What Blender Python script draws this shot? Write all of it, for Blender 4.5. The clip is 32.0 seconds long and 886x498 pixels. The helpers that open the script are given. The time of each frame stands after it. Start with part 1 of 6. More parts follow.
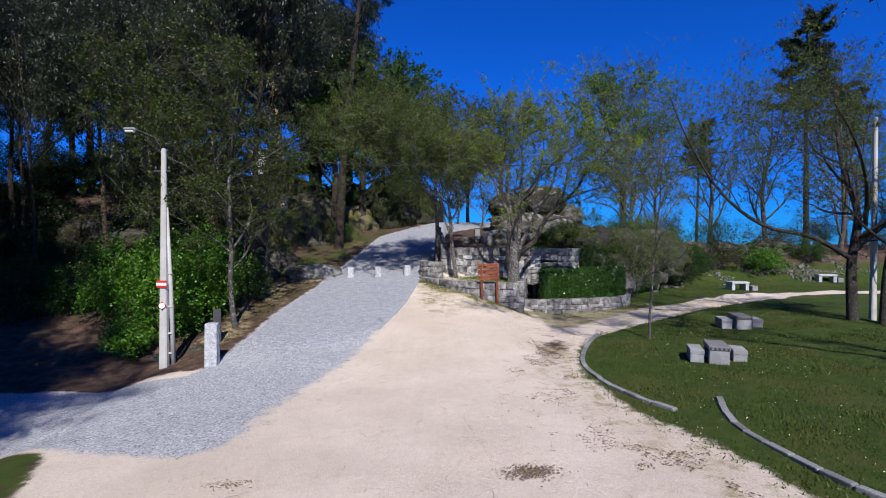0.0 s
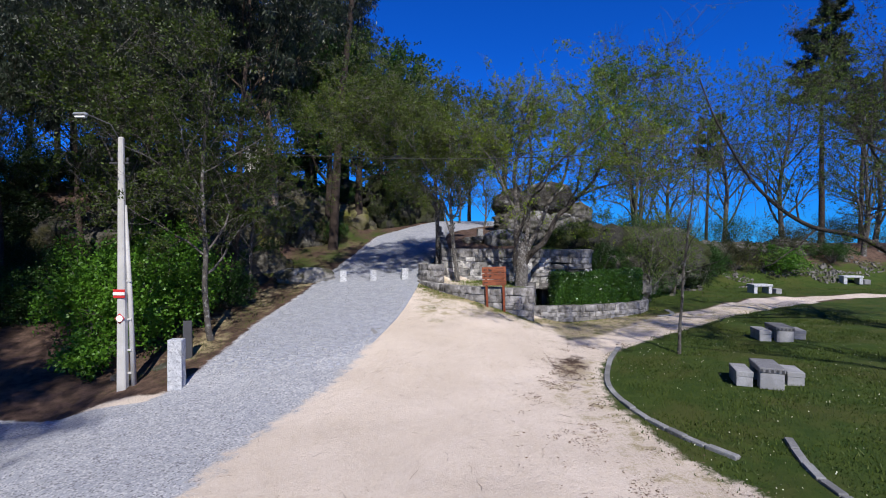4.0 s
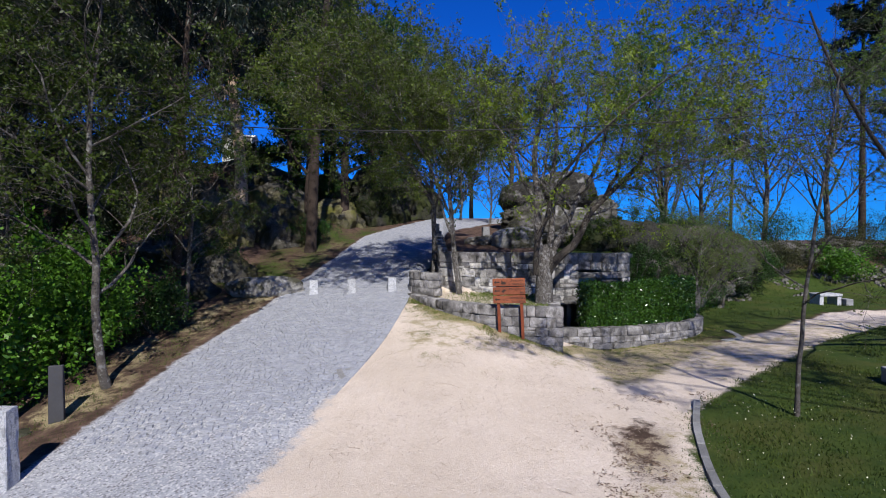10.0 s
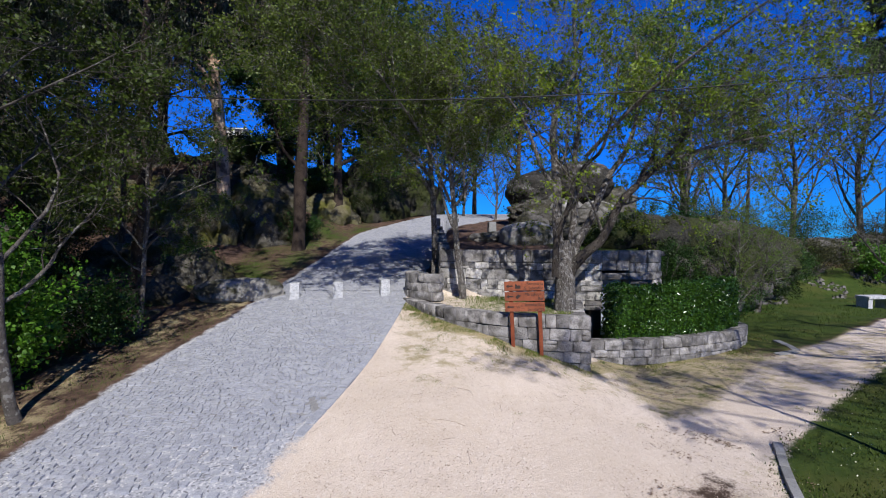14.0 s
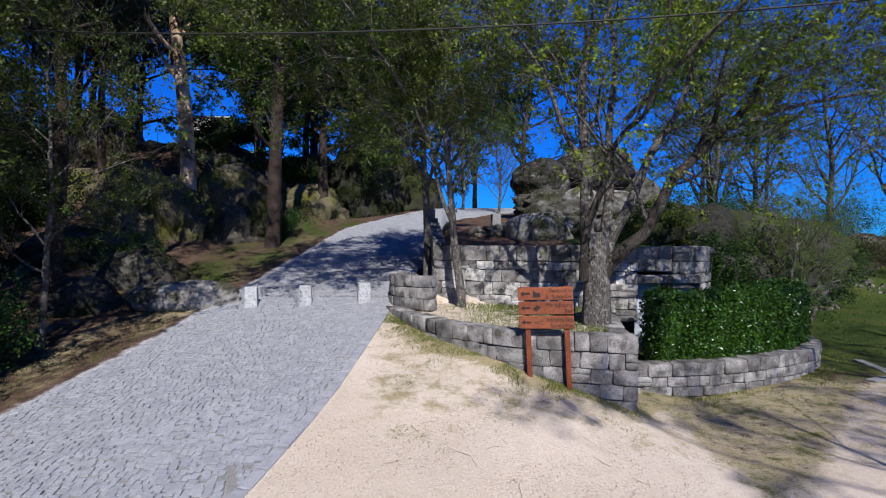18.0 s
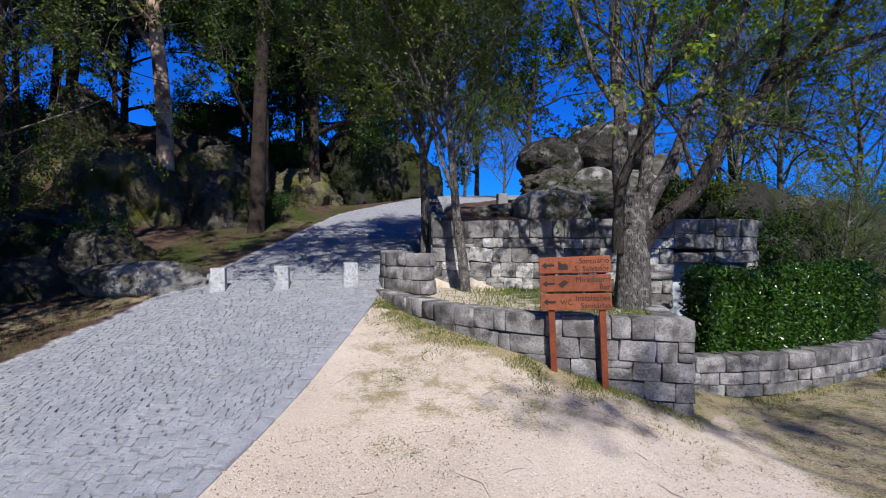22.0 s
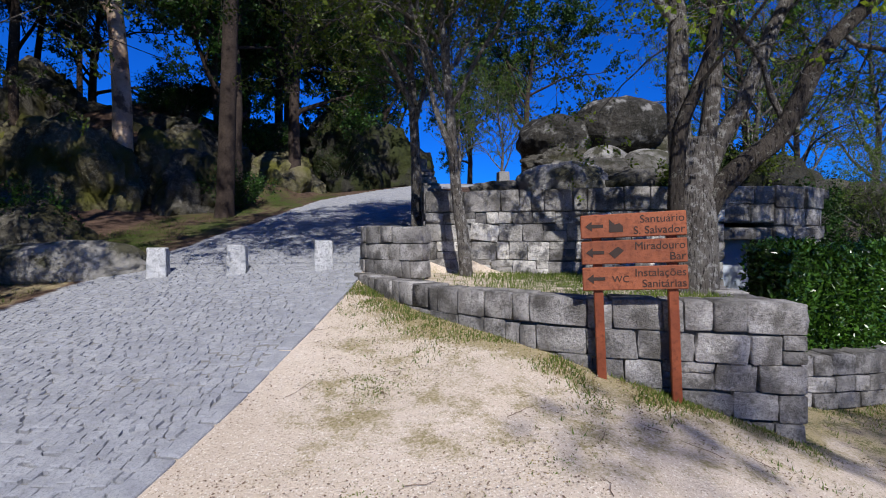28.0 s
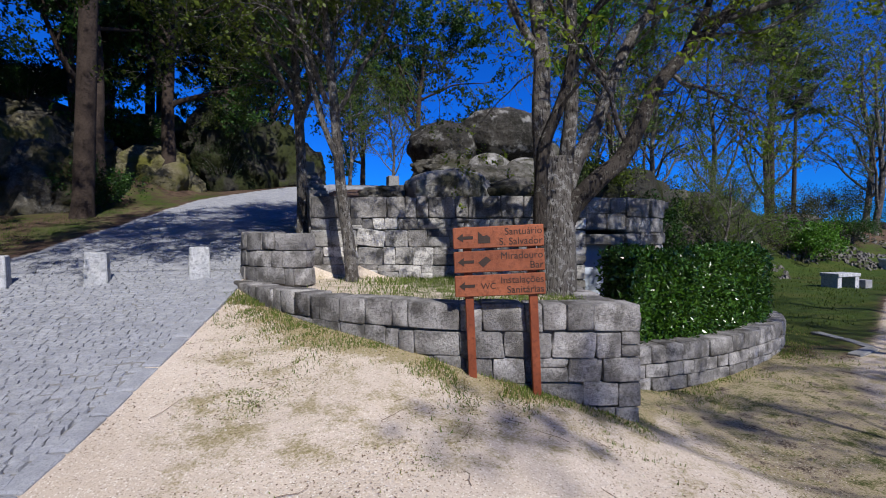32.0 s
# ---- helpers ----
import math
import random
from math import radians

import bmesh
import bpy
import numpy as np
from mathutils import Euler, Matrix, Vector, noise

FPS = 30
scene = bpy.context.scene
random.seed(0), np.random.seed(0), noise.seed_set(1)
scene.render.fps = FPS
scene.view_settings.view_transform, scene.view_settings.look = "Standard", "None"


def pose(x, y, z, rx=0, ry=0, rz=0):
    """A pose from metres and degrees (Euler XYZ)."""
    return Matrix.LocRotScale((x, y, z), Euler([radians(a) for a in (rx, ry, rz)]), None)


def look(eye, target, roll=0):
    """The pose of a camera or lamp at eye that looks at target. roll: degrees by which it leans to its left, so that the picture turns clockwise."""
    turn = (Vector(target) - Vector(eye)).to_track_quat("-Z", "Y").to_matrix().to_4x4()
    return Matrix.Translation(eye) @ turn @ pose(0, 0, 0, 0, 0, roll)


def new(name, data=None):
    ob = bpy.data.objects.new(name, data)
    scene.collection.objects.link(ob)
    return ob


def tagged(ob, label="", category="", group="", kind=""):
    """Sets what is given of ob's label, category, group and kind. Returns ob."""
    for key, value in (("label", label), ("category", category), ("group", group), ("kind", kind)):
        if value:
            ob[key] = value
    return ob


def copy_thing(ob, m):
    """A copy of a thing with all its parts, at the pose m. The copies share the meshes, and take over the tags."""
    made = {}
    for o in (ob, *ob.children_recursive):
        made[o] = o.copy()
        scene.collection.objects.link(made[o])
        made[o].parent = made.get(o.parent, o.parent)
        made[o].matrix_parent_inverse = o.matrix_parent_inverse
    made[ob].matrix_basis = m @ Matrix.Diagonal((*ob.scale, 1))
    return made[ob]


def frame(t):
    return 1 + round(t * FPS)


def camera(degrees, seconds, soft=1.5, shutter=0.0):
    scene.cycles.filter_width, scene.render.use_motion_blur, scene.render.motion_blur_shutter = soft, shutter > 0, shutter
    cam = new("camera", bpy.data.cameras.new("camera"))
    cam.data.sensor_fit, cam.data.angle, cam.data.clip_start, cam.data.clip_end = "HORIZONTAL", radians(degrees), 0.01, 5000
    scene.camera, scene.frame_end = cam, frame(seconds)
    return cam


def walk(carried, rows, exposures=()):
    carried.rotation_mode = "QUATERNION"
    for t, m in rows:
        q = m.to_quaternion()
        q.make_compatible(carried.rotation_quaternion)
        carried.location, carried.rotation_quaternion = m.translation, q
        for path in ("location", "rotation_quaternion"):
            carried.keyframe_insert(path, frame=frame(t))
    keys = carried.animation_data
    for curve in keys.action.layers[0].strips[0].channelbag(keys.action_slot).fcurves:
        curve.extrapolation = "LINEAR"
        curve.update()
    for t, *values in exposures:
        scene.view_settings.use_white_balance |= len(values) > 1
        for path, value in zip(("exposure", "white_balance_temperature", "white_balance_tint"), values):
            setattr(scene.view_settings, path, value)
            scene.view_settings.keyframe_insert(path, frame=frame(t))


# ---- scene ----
cam = camera(84.4, 32.0, 1.0)
METRES, EYE, TILT, LEAN, TURN = 16.5, 3.7, 2.6, 2.4, 0.0
ROWS = [
    (0.0, 0.0, 0.0, 0.0, 0.16, -3.34, -2.7),
    (0.5, -0.0007, 0.0171, 0.0001, 0.16, -3.36, -2.68),
    (1.0, -0.0011, 0.0319, -0.0006, 0.17, -3.38, -2.67),
    (1.5, -0.0009, 0.0436, -0.0008, 0.18, -3.42, -2.66),
    (2.0, -0.0006, 0.0582, -0.0008, 0.18, -3.42, -2.65),
    (2.5, -0.0016, 0.0734, -0.0005, 0.19, -3.43, -2.63),
    (3.0, -0.0014, 0.0871, -0.0003, 0.2, -3.45, -2.62),
    (3.5, -0.0002, 0.1004, 0.0001, 0.21, -3.46, -2.6),
    (5.5, -0.0036, 0.1982, -0.0027, 0.27, -3.58, -2.5),
    (6.0, -0.0028, 0.2264, -0.0054, 0.28, -3.61, -2.51),
    (6.5, -0.0014, 0.2532, -0.0075, 0.26, -3.62, -2.52),
    (7.0, 0.0002, 0.275, -0.0097, 0.27, -3.63, -2.49),
    (7.5, 0.0005, 0.296, -0.0107, 0.26, -3.64, -2.48),
    (8.0, 0.001, 0.3173, -0.0104, 0.25, -3.65, -2.49),
    (8.5, 0.0014, 0.3394, -0.0087, 0.24, -3.66, -2.48),
    (9.0, 0.004, 0.3636, -0.0068, 0.25, -3.66, -2.47),
    (9.5, 0.0045, 0.3882, -0.006, 0.22, -3.65, -2.47),
    (10.0, 0.004, 0.4096, -0.0055, 0.24, -3.69, -2.46),
    (10.5, 0.0022, 0.4293, -0.0061, 0.25, -3.67, -2.45),
    (11.0, 0.0021, 0.4494, -0.0078, 0.26, -3.69, -2.45),
    (11.5, 0.0036, 0.4684, -0.0087, 0.3, -3.75, -2.41),
    (12.0, 0.0019, 0.4867, -0.0108, 0.33, -3.76, -2.42),
    (12.5, 0.0019, 0.5033, -0.0122, 0.35, -3.78, -2.42),
    (13.0, 0.0036, 0.5209, -0.015, 0.39, -3.78, -2.39),
    (13.5, 0.0045, 0.5384, -0.0166, 0.42, -3.79, -2.36),
    (14.0, 0.0048, 0.555, -0.0178, 0.44, -3.83, -2.34),
    (14.5, 0.0057, 0.5741, -0.0198, 0.45, -3.83, -2.33),
    (16.5, 0.014, 0.6665, -0.0273, 0.4, -3.94, -2.39),
    (17.0, 0.0132, 0.6907, -0.029, 0.41, -3.94, -2.37),
    (17.5, 0.0132, 0.7148, -0.0316, 0.41, -3.95, -2.36),
    (18.0, 0.013, 0.7389, -0.0349, 0.41, -3.96, -2.36),
    (18.5, 0.0129, 0.7576, -0.0366, 0.41, -3.97, -2.37),
    (19.0, 0.0136, 0.7762, -0.0403, 0.41, -3.98, -2.36),
    (19.5, 0.0139, 0.792, -0.0467, 0.4, -3.98, -2.37),
    (20.0, 0.0142, 0.8028, -0.0517, 0.42, -4.0, -2.36),
    (20.5, 0.0148, 0.8136, -0.0563, 0.43, -4.02, -2.36),
    (21.0, 0.0154, 0.8236, -0.0614, 0.45, -4.03, -2.33),
    (21.5, 0.0151, 0.8338, -0.0672, 0.47, -4.05, -2.33),
    (22.0, 0.0144, 0.8452, -0.0741, 0.48, -4.05, -2.33),
    (22.5, 0.0133, 0.8572, -0.0805, 0.51, -4.04, -2.31),
    (23.0, 0.0127, 0.8681, -0.0853, 0.54, -4.07, -2.29),
    (23.5, 0.012, 0.8797, -0.0894, 0.58, -4.07, -2.28),
    (24.0, 0.0108, 0.8952, -0.0906, 0.61, -4.09, -2.28),
    (24.5, 0.0102, 0.9097, -0.0929, 0.65, -4.1, -2.27),
    (25.0, 0.0108, 0.9212, -0.0955, 0.67, -4.1, -2.27),
    (25.5, 0.0121, 0.9333, -0.0989, 0.69, -4.12, -2.25),
    (27.5, 0.0078, 0.9617, -0.1083, 0.55, -4.05, -2.38),
    (28.0, 0.0088, 0.9619, -0.1084, -0.72, -3.98, -2.44),
    (28.5, 0.0089, 0.9608, -0.1081, -2.42, -3.91, -2.5),
    (29.0, 0.0107, 0.959, -0.1077, -3.68, -3.85, -2.56),
    (29.5, 0.0134, 0.9573, -0.1071, -4.99, -3.8, -2.62),
    (30.0, 0.0154, 0.9559, -0.1061, -6.87, -3.71, -2.71),
    (30.5, 0.0164, 0.9537, -0.1043, -9.12, -3.62, -2.81),
    (31.0, 0.0161, 0.9521, -0.1025, -11.03, -3.55, -2.88),
    (31.5, 0.0159, 0.951, -0.1012, -12.12, -3.51, -2.92),
    (32.0, 0.0172, 0.9489, -0.1008, -12.9, -3.46, -2.96),
]
walk(cam, [(t, pose(0, 0, EYE, TILT, LEAN, TURN) @ pose(METRES * x, METRES * y, METRES * z, 90 + pitch, roll, yaw)) for t, x, y, z, yaw, pitch, roll in ROWS], [(0.0, 0.25), (10.0, 0.22), (20.0, 0.25), (26.0, 0.2), (32.0, 0.16)])

# ---- light ----
SUN_FROM = Vector((0.2, -1.0, 0.0)).normalized()
SUN_UP = radians(42)
sun = new("sun", bpy.data.lights.new("sun", "SUN"))
sun.data.energy, sun.data.angle, sun.data.color = 5.0, radians(0.6), (1.0, 0.965, 0.91)
sun.matrix_world = look(tuple(SUN_FROM * 60 * math.cos(SUN_UP) + Vector((0, 20, 60 * math.sin(SUN_UP)))), (0, 20, 0))
world = bpy.data.worlds.new("sky")
scene.world = world
world.use_nodes = True
wn = world.node_tree
sky = wn.nodes.new("ShaderNodeTexSky")
sky.sky_type, sky.sun_disc = "NISHITA", False
sky.sun_elevation, sky.sun_rotation = SUN_UP, radians(168.7)
sky.air_density, sky.dust_density, sky.ozone_density = 1.0, 0.0, 3.0
tint = wn.nodes.new("ShaderNodeMix")
tint.data_type, tint.blend_type = "RGBA", "MULTIPLY"
tint.inputs[0].default_value, tint.inputs[7].default_value = 1.0, (0.035, 0.45, 1.52, 1)
wn.links.new(sky.outputs[0], tint.inputs[6])
wn.links.new(tint.outputs[2], wn.nodes["Background"].inputs["Color"])
wn.nodes["Background"].inputs["Strength"].default_value = 0.075


# ---- materials ----
def ramp_mix(nt, fac, a, b):
    m = nt.nodes.new("ShaderNodeMix")
    m.data_type = "RGBA"
    if isinstance(fac, (int, float)):
        m.inputs[0].default_value = fac
    else:
        nt.links.new(fac, m.inputs[0])
    for v, s in ((a, m.inputs[6]), (b, m.inputs[7])):
        if isinstance(v, tuple):
            s.default_value = (*v, 1)
        else:
            nt.links.new(v, s)
    return m.outputs[2]


def noise_out(nt, vec, scale, detail=5.0, rough=0.6, kind="ShaderNodeTexNoise"):
    n = nt.nodes.new(kind)
    n.inputs["Scale"].default_value = scale
    if kind == "ShaderNodeTexNoise":
        n.inputs["Detail"].default_value = detail
        n.inputs["Roughness"].default_value = rough
    nt.links.new(vec, n.inputs["Vector"])
    return n.outputs[0]


def span(nt, value, lo, hi, a=0.0, b=1.0):
    m = nt.nodes.new("ShaderNodeMapRange")
    m.interpolation_type = "SMOOTHSTEP"
    nt.links.new(value, m.inputs[0])
    for i, v in enumerate((lo, hi, a, b)):
        m.inputs[i + 1].default_value = v
    return m.outputs[0]


def math_out(nt, op, a, b):
    m = nt.nodes.new("ShaderNodeMath")
    m.operation = op
    for v, s in ((a, m.inputs[0]), (b, m.inputs[1])):
        if isinstance(v, (int, float)):
            s.default_value = v
        else:
            nt.links.new(v, s)
    return m.outputs[0]


def begin(name, rough, spec=0.3, metal=0.0):
    m = bpy.data.materials.new(name)
    m.use_nodes = True
    nt = m.node_tree
    b = nt.nodes["Principled BSDF"]
    b.inputs["Roughness"].default_value = rough
    b.inputs["Specular IOR Level"].default_value = spec
    b.inputs["Metallic"].default_value = metal
    pos = nt.nodes.new("ShaderNodeNewGeometry").outputs["Position"]
    return m, nt, b, pos


def relief(nt, b, height, strength, dist=0.02):
    n = nt.nodes.new("ShaderNodeBump")
    n.inputs["Strength"].default_value, n.inputs["Distance"].default_value = strength, dist
    nt.links.new(height, n.inputs["Height"])
    nt.links.new(n.outputs[0], b.inputs["Normal"])


def mottled(name, c1, c2, c3, big=1.2, fine=25.0, rough=0.85, bump=0.5, vary=0.0, spots=None, spot_scale=8.0, spot_cut=0.62, spec=0.25, dist=0.02, metal=0.0, soft=0.16):
    """Two scales of noise between three colours, optional spots (lichen, stains), piece-by-piece variation."""
    m, nt, b, pos = begin(name, rough, spec, metal)
    n1, n2 = noise_out(nt, pos, big, 4), noise_out(nt, pos, fine, 6, 0.7)
    col = ramp_mix(nt, span(nt, n1, 0.35, 0.65), c1, c2)
    col = ramp_mix(nt, span(nt, n2, 0.45, 0.7, 0.0, 0.8), col, c3)
    if spots:
        n3 = noise_out(nt, pos, spot_scale, 3, 0.5)
        n3 = math_out(nt, "ADD", n3, math_out(nt, "MULTIPLY", math_out(nt, "SUBTRACT", n2, 0.5), 0.35))
        col = ramp_mix(nt, span(nt, n3, spot_cut - soft / 2, spot_cut + soft / 2), col, spots)
    if vary:
        r = nt.nodes.new("ShaderNodeObjectInfo").outputs["Random"]
        h = nt.nodes.new("ShaderNodeHueSaturation")
        nt.links.new(col, h.inputs["Color"])
        nt.links.new(span(nt, r, 0, 1, 1 - vary, 1 + vary), h.inputs["Value"])
        col = h.outputs[0]
    nt.links.new(col, b.inputs["Base Color"])
    relief(nt, b, n2, bump, dist)
    return m


def leafy(name, c1, c2, rough=0.5, through_light=0.35, spec=0.3):
    """Leaves: colour varies leaf by leaf and in soft patches, and light passes through."""
    m, nt, b, pos = begin(name, rough, spec)
    isl = nt.nodes.new("ShaderNodeNewGeometry").outputs["Random Per Island"]
    n1 = noise_out(nt, pos, 0.6, 3)
    f = math_out(nt, "ADD", math_out(nt, "MULTIPLY", isl, 0.5), math_out(nt, "MULTIPLY", n1, 0.6))
    col = ramp_mix(nt, span(nt, f, 0.15, 0.95), c1, c2)
    nt.links.new(col, b.inputs["Base Color"])
    tr = nt.nodes.new("ShaderNodeBsdfTranslucent")
    nt.links.new(col, tr.inputs["Color"])
    mix = nt.nodes.new("ShaderNodeMixShader")
    mix.inputs[0].default_value = through_light
    nt.links.new(b.outputs[0], mix.inputs[1])
    nt.links.new(tr.outputs[0], mix.inputs[2])
    nt.links.new(mix.outputs[0], nt.nodes["Material Output"].inputs["Surface"])
    return m


def plain(name, c, rough=0.5, metal=0.0, spec=0.4):
    return mottled(name, c, tuple(v * 0.85 for v in c), tuple(min(1, v * 1.1) for v in c), 3, 60, rough, 0.12, spec=spec, metal=metal)


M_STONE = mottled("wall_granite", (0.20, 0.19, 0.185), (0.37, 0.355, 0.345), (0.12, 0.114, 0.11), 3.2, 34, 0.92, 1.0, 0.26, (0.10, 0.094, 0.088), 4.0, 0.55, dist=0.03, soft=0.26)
# Lighter copy of the wall granite: sun on the upper wall is in the colour.
M_STONE_SUNLIT = mottled("sunlit_granite", (0.44, 0.42, 0.40), (0.60, 0.58, 0.55), (0.26, 0.25, 0.24), 2.6, 26, 0.92, 1.0, 0.35, (0.13, 0.125, 0.12), 5.0, 0.58, dist=0.04, soft=0.24)
M_STONE_PALE = mottled("pale_granite", (0.46, 0.47, 0.495), (0.60, 0.605, 0.625), (0.20, 0.205, 0.22), 8, 60, 0.85, 0.9, 0.08, (0.30, 0.305, 0.32), 18, 0.58, dist=0.03)
M_MORTAR = mottled("wall_core", (0.12, 0.112, 0.105), (0.17, 0.16, 0.15), (0.07, 0.065, 0.06), 2, 30, 0.95, 0.8)
M_BOULDER = mottled("mossy_boulder", (0.095, 0.087, 0.072), (0.045, 0.042, 0.034), (0.20, 0.19, 0.165), 0.9, 7, 0.95, 1.0, 0.2, (0.042, 0.04, 0.015), 0.8, 0.54, dist=0.12, soft=0.2)
M_ROCK_PALE = mottled("bare_granite_rock", (0.40, 0.385, 0.36), (0.22, 0.21, 0.195), (0.50, 0.485, 0.46), 1.4, 11, 0.95, 1.0, 0.2, (0.07, 0.068, 0.045), 1.6, 0.56, dist=0.1, soft=0.2)
M_ROCK_GREY = mottled("weathered_granite_rock", (0.17, 0.16, 0.145), (0.095, 0.088, 0.078), (0.27, 0.255, 0.235), 0.9, 9, 0.95, 1.0, 0.25, (0.04, 0.04, 0.024), 1.4, 0.52, dist=0.1, soft=0.2)
# Near-black copy of the boulder colour, with tree shade put into it.
M_ROCK_SHADED = mottled("shaded_mossy_rock", (0.035, 0.034, 0.028), (0.02, 0.02, 0.016), (0.07, 0.066, 0.055), 0.9, 7, 0.95, 1.0, 0.2, (0.028, 0.034, 0.01), 0.9, 0.5, dist=0.12, soft=0.2)
M_ROCK_MOSS = mottled("moss_and_lichen_rock", (0.16, 0.14, 0.085), (0.08, 0.072, 0.042), (0.28, 0.26, 0.21), 0.8, 9, 0.95, 1.0, 0.15, (0.10, 0.10, 0.02), 0.9, 0.55, dist=0.12, soft=0.25)
M_RUBBLE = mottled("broken_granite", (0.17, 0.16, 0.145), (0.09, 0.084, 0.076), (0.25, 0.235, 0.22), 1.5, 12, 0.95, 0.8, 0.0, (0.05, 0.048, 0.03), 1.8, 0.55)
M_TABLE = mottled("weathered_table_granite", (0.17, 0.17, 0.18), (0.12, 0.12, 0.125), (0.24, 0.24, 0.24), 2.0, 40, 0.88, 0.6, 0.1)
M_BENCH = mottled("pale_bench_granite", (0.31, 0.31, 0.32), (0.22, 0.22, 0.225), (0.20, 0.20, 0.2), 2.5, 40, 0.88, 0.6, 0.15)
M_PEBBLE = mottled("sandy_pebbles", (0.60, 0.54, 0.47), (0.45, 0.39, 0.33), (0.7, 0.66, 0.6), 9, 60, 0.9, 0.3)
M_CRUST = mottled("lichen_crusted_boulder", (0.05, 0.045, 0.038), (0.02, 0.019, 0.015), (0.085, 0.08, 0.07), 0.9, 6, 0.95, 1.0, 0.1, (0.22, 0.215, 0.2), 1.6, 0.62, dist=0.12, soft=0.14)
M_SETT = mottled("granite_setts", (0.29, 0.30, 0.335), (0.375, 0.385, 0.42), (0.185, 0.19, 0.21), 5.0, 60, 0.85, 0.8)
M_KERB = mottled("granite_kerb", (0.25, 0.25, 0.25), (0.18, 0.18, 0.178), (0.11, 0.11, 0.107), 2.0, 40, 0.88, 0.6, 0.2)
M_CONCRETE = mottled("cast_concrete", (0.50, 0.49, 0.47), (0.42, 0.41, 0.39), (0.36, 0.35, 0.33), 1.5, 40, 0.85, 0.3)
M_WOOD = mottled("stained_wood", (0.27, 0.085, 0.04), (0.19, 0.058, 0.028), (0.11, 0.034, 0.018), 2.5, 26, 0.55, 0.4, 0.12)
M_WOOD_POST = mottled("stained_post", (0.23, 0.062, 0.027), (0.17, 0.044, 0.02), (0.11, 0.03, 0.014), 3, 26, 0.5, 0.3)
M_INK = plain("burnt_lettering", (0.03, 0.017, 0.012), 0.7)
def bark(name, c1, c2, crack, lichen, lichen_cut, rough=0.95):
    """Furrowed bark: ridges drawn out along the stem, dark cracks between them and pale lichen scabs."""
    m, nt, b, pos = begin(name, rough, 0.2)
    mp = nt.nodes.new("ShaderNodeMapping")
    mp.inputs["Scale"].default_value = (1, 1, 0.22)
    nt.links.new(pos, mp.inputs["Vector"])
    ridge = noise_out(nt, mp.outputs[0], 46, 5, 0.65)
    fine, patch = noise_out(nt, pos, 60, 5, 0.7), noise_out(nt, pos, 11, 5, 0.65)
    col = ramp_mix(nt, span(nt, noise_out(nt, pos, 2.2, 3), 0.35, 0.65), c1, c2)
    scab = math_out(nt, "ADD", patch, math_out(nt, "MULTIPLY", math_out(nt, "SUBTRACT", fine, 0.5), 0.5))
    col = ramp_mix(nt, span(nt, scab, lichen_cut - 0.05, lichen_cut + 0.06), col, lichen)
    col = ramp_mix(nt, span(nt, ridge, 0.47, 0.36), col, crack)
    nt.links.new(col, b.inputs["Base Color"])
    relief(nt, b, math_out(nt, "ADD", ridge, math_out(nt, "MULTIPLY", fine, 0.25)), 1.0, 0.07)
    return m


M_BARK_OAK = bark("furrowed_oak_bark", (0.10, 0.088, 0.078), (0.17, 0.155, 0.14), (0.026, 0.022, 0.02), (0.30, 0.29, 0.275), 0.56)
# Darker copy of the oak bark, with shade put into its colour.
M_BARK_SHADE = bark("shaded_oak_bark", (0.05, 0.042, 0.036), (0.075, 0.064, 0.055), (0.016, 0.013, 0.011), (0.20, 0.195, 0.17), 0.63)
M_BARK = mottled("grey_bark", (0.075, 0.066, 0.06), (0.125, 0.112, 0.10), (0.026, 0.023, 0.02), 4, 14, 0.95, 1.0, spots=(0.21, 0.205, 0.19), spot_scale=7, spot_cut=0.60, dist=0.06, soft=0.1)
M_BARK_DARK = mottled("pine_bark", (0.036, 0.026, 0.022), (0.06, 0.044, 0.036), (0.018, 0.013, 0.011), 3, 16, 0.95, 1.0, dist=0.05)
M_BARK_EUC = mottled("peeling_bark", (0.52, 0.40, 0.29), (0.40, 0.25, 0.15), (0.30, 0.23, 0.18), 0.9, 9, 0.85, 0.7, spots=(0.13, 0.085, 0.06), spot_scale=1.8, spot_cut=0.58)
M_BARK_TAN = bark("smooth_brown_bark", (0.085, 0.06, 0.046), (0.05, 0.037, 0.03), (0.04, 0.03, 0.025), (0.22, 0.19, 0.16), 0.62)
M_LEAF_OAK = leafy("spring_leaves", (0.07, 0.115, 0.010), (0.25, 0.34, 0.028), 0.5, 0.40)
M_LEAF_OLIVE = leafy("budding_leaves", (0.033, 0.058, 0.008), (0.118, 0.162, 0.019), 0.5, 0.34)
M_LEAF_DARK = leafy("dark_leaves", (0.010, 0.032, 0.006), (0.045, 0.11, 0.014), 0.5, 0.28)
# Ivy green with the slope's shade put into the colour.
M_LEAF_IVY = leafy("shaded_ivy_leaves", (0.008, 0.02, 0.006), (0.03, 0.055, 0.012))
M_LEAF_SCRUB = leafy("scrub_leaves", (0.028, 0.036, 0.012), (0.085, 0.085, 0.028))
M_LEAF_VERGE = leafy("verge_leaves", (0.016, 0.032, 0.004), (0.07, 0.105, 0.012))
M_LEAF_EUC = leafy("eucalyptus_leaves", (0.008, 0.014, 0.008), (0.032, 0.045, 0.023), 0.42, 0.15)
M_LEAF_PINE = leafy("pine_needles", (0.012, 0.024, 0.009), (0.036, 0.054, 0.02), 0.6, 0.2)
M_LEAF_BUSH = leafy("bush_leaves", (0.028, 0.085, 0.007), (0.12, 0.27, 0.024), 0.45, 0.35)
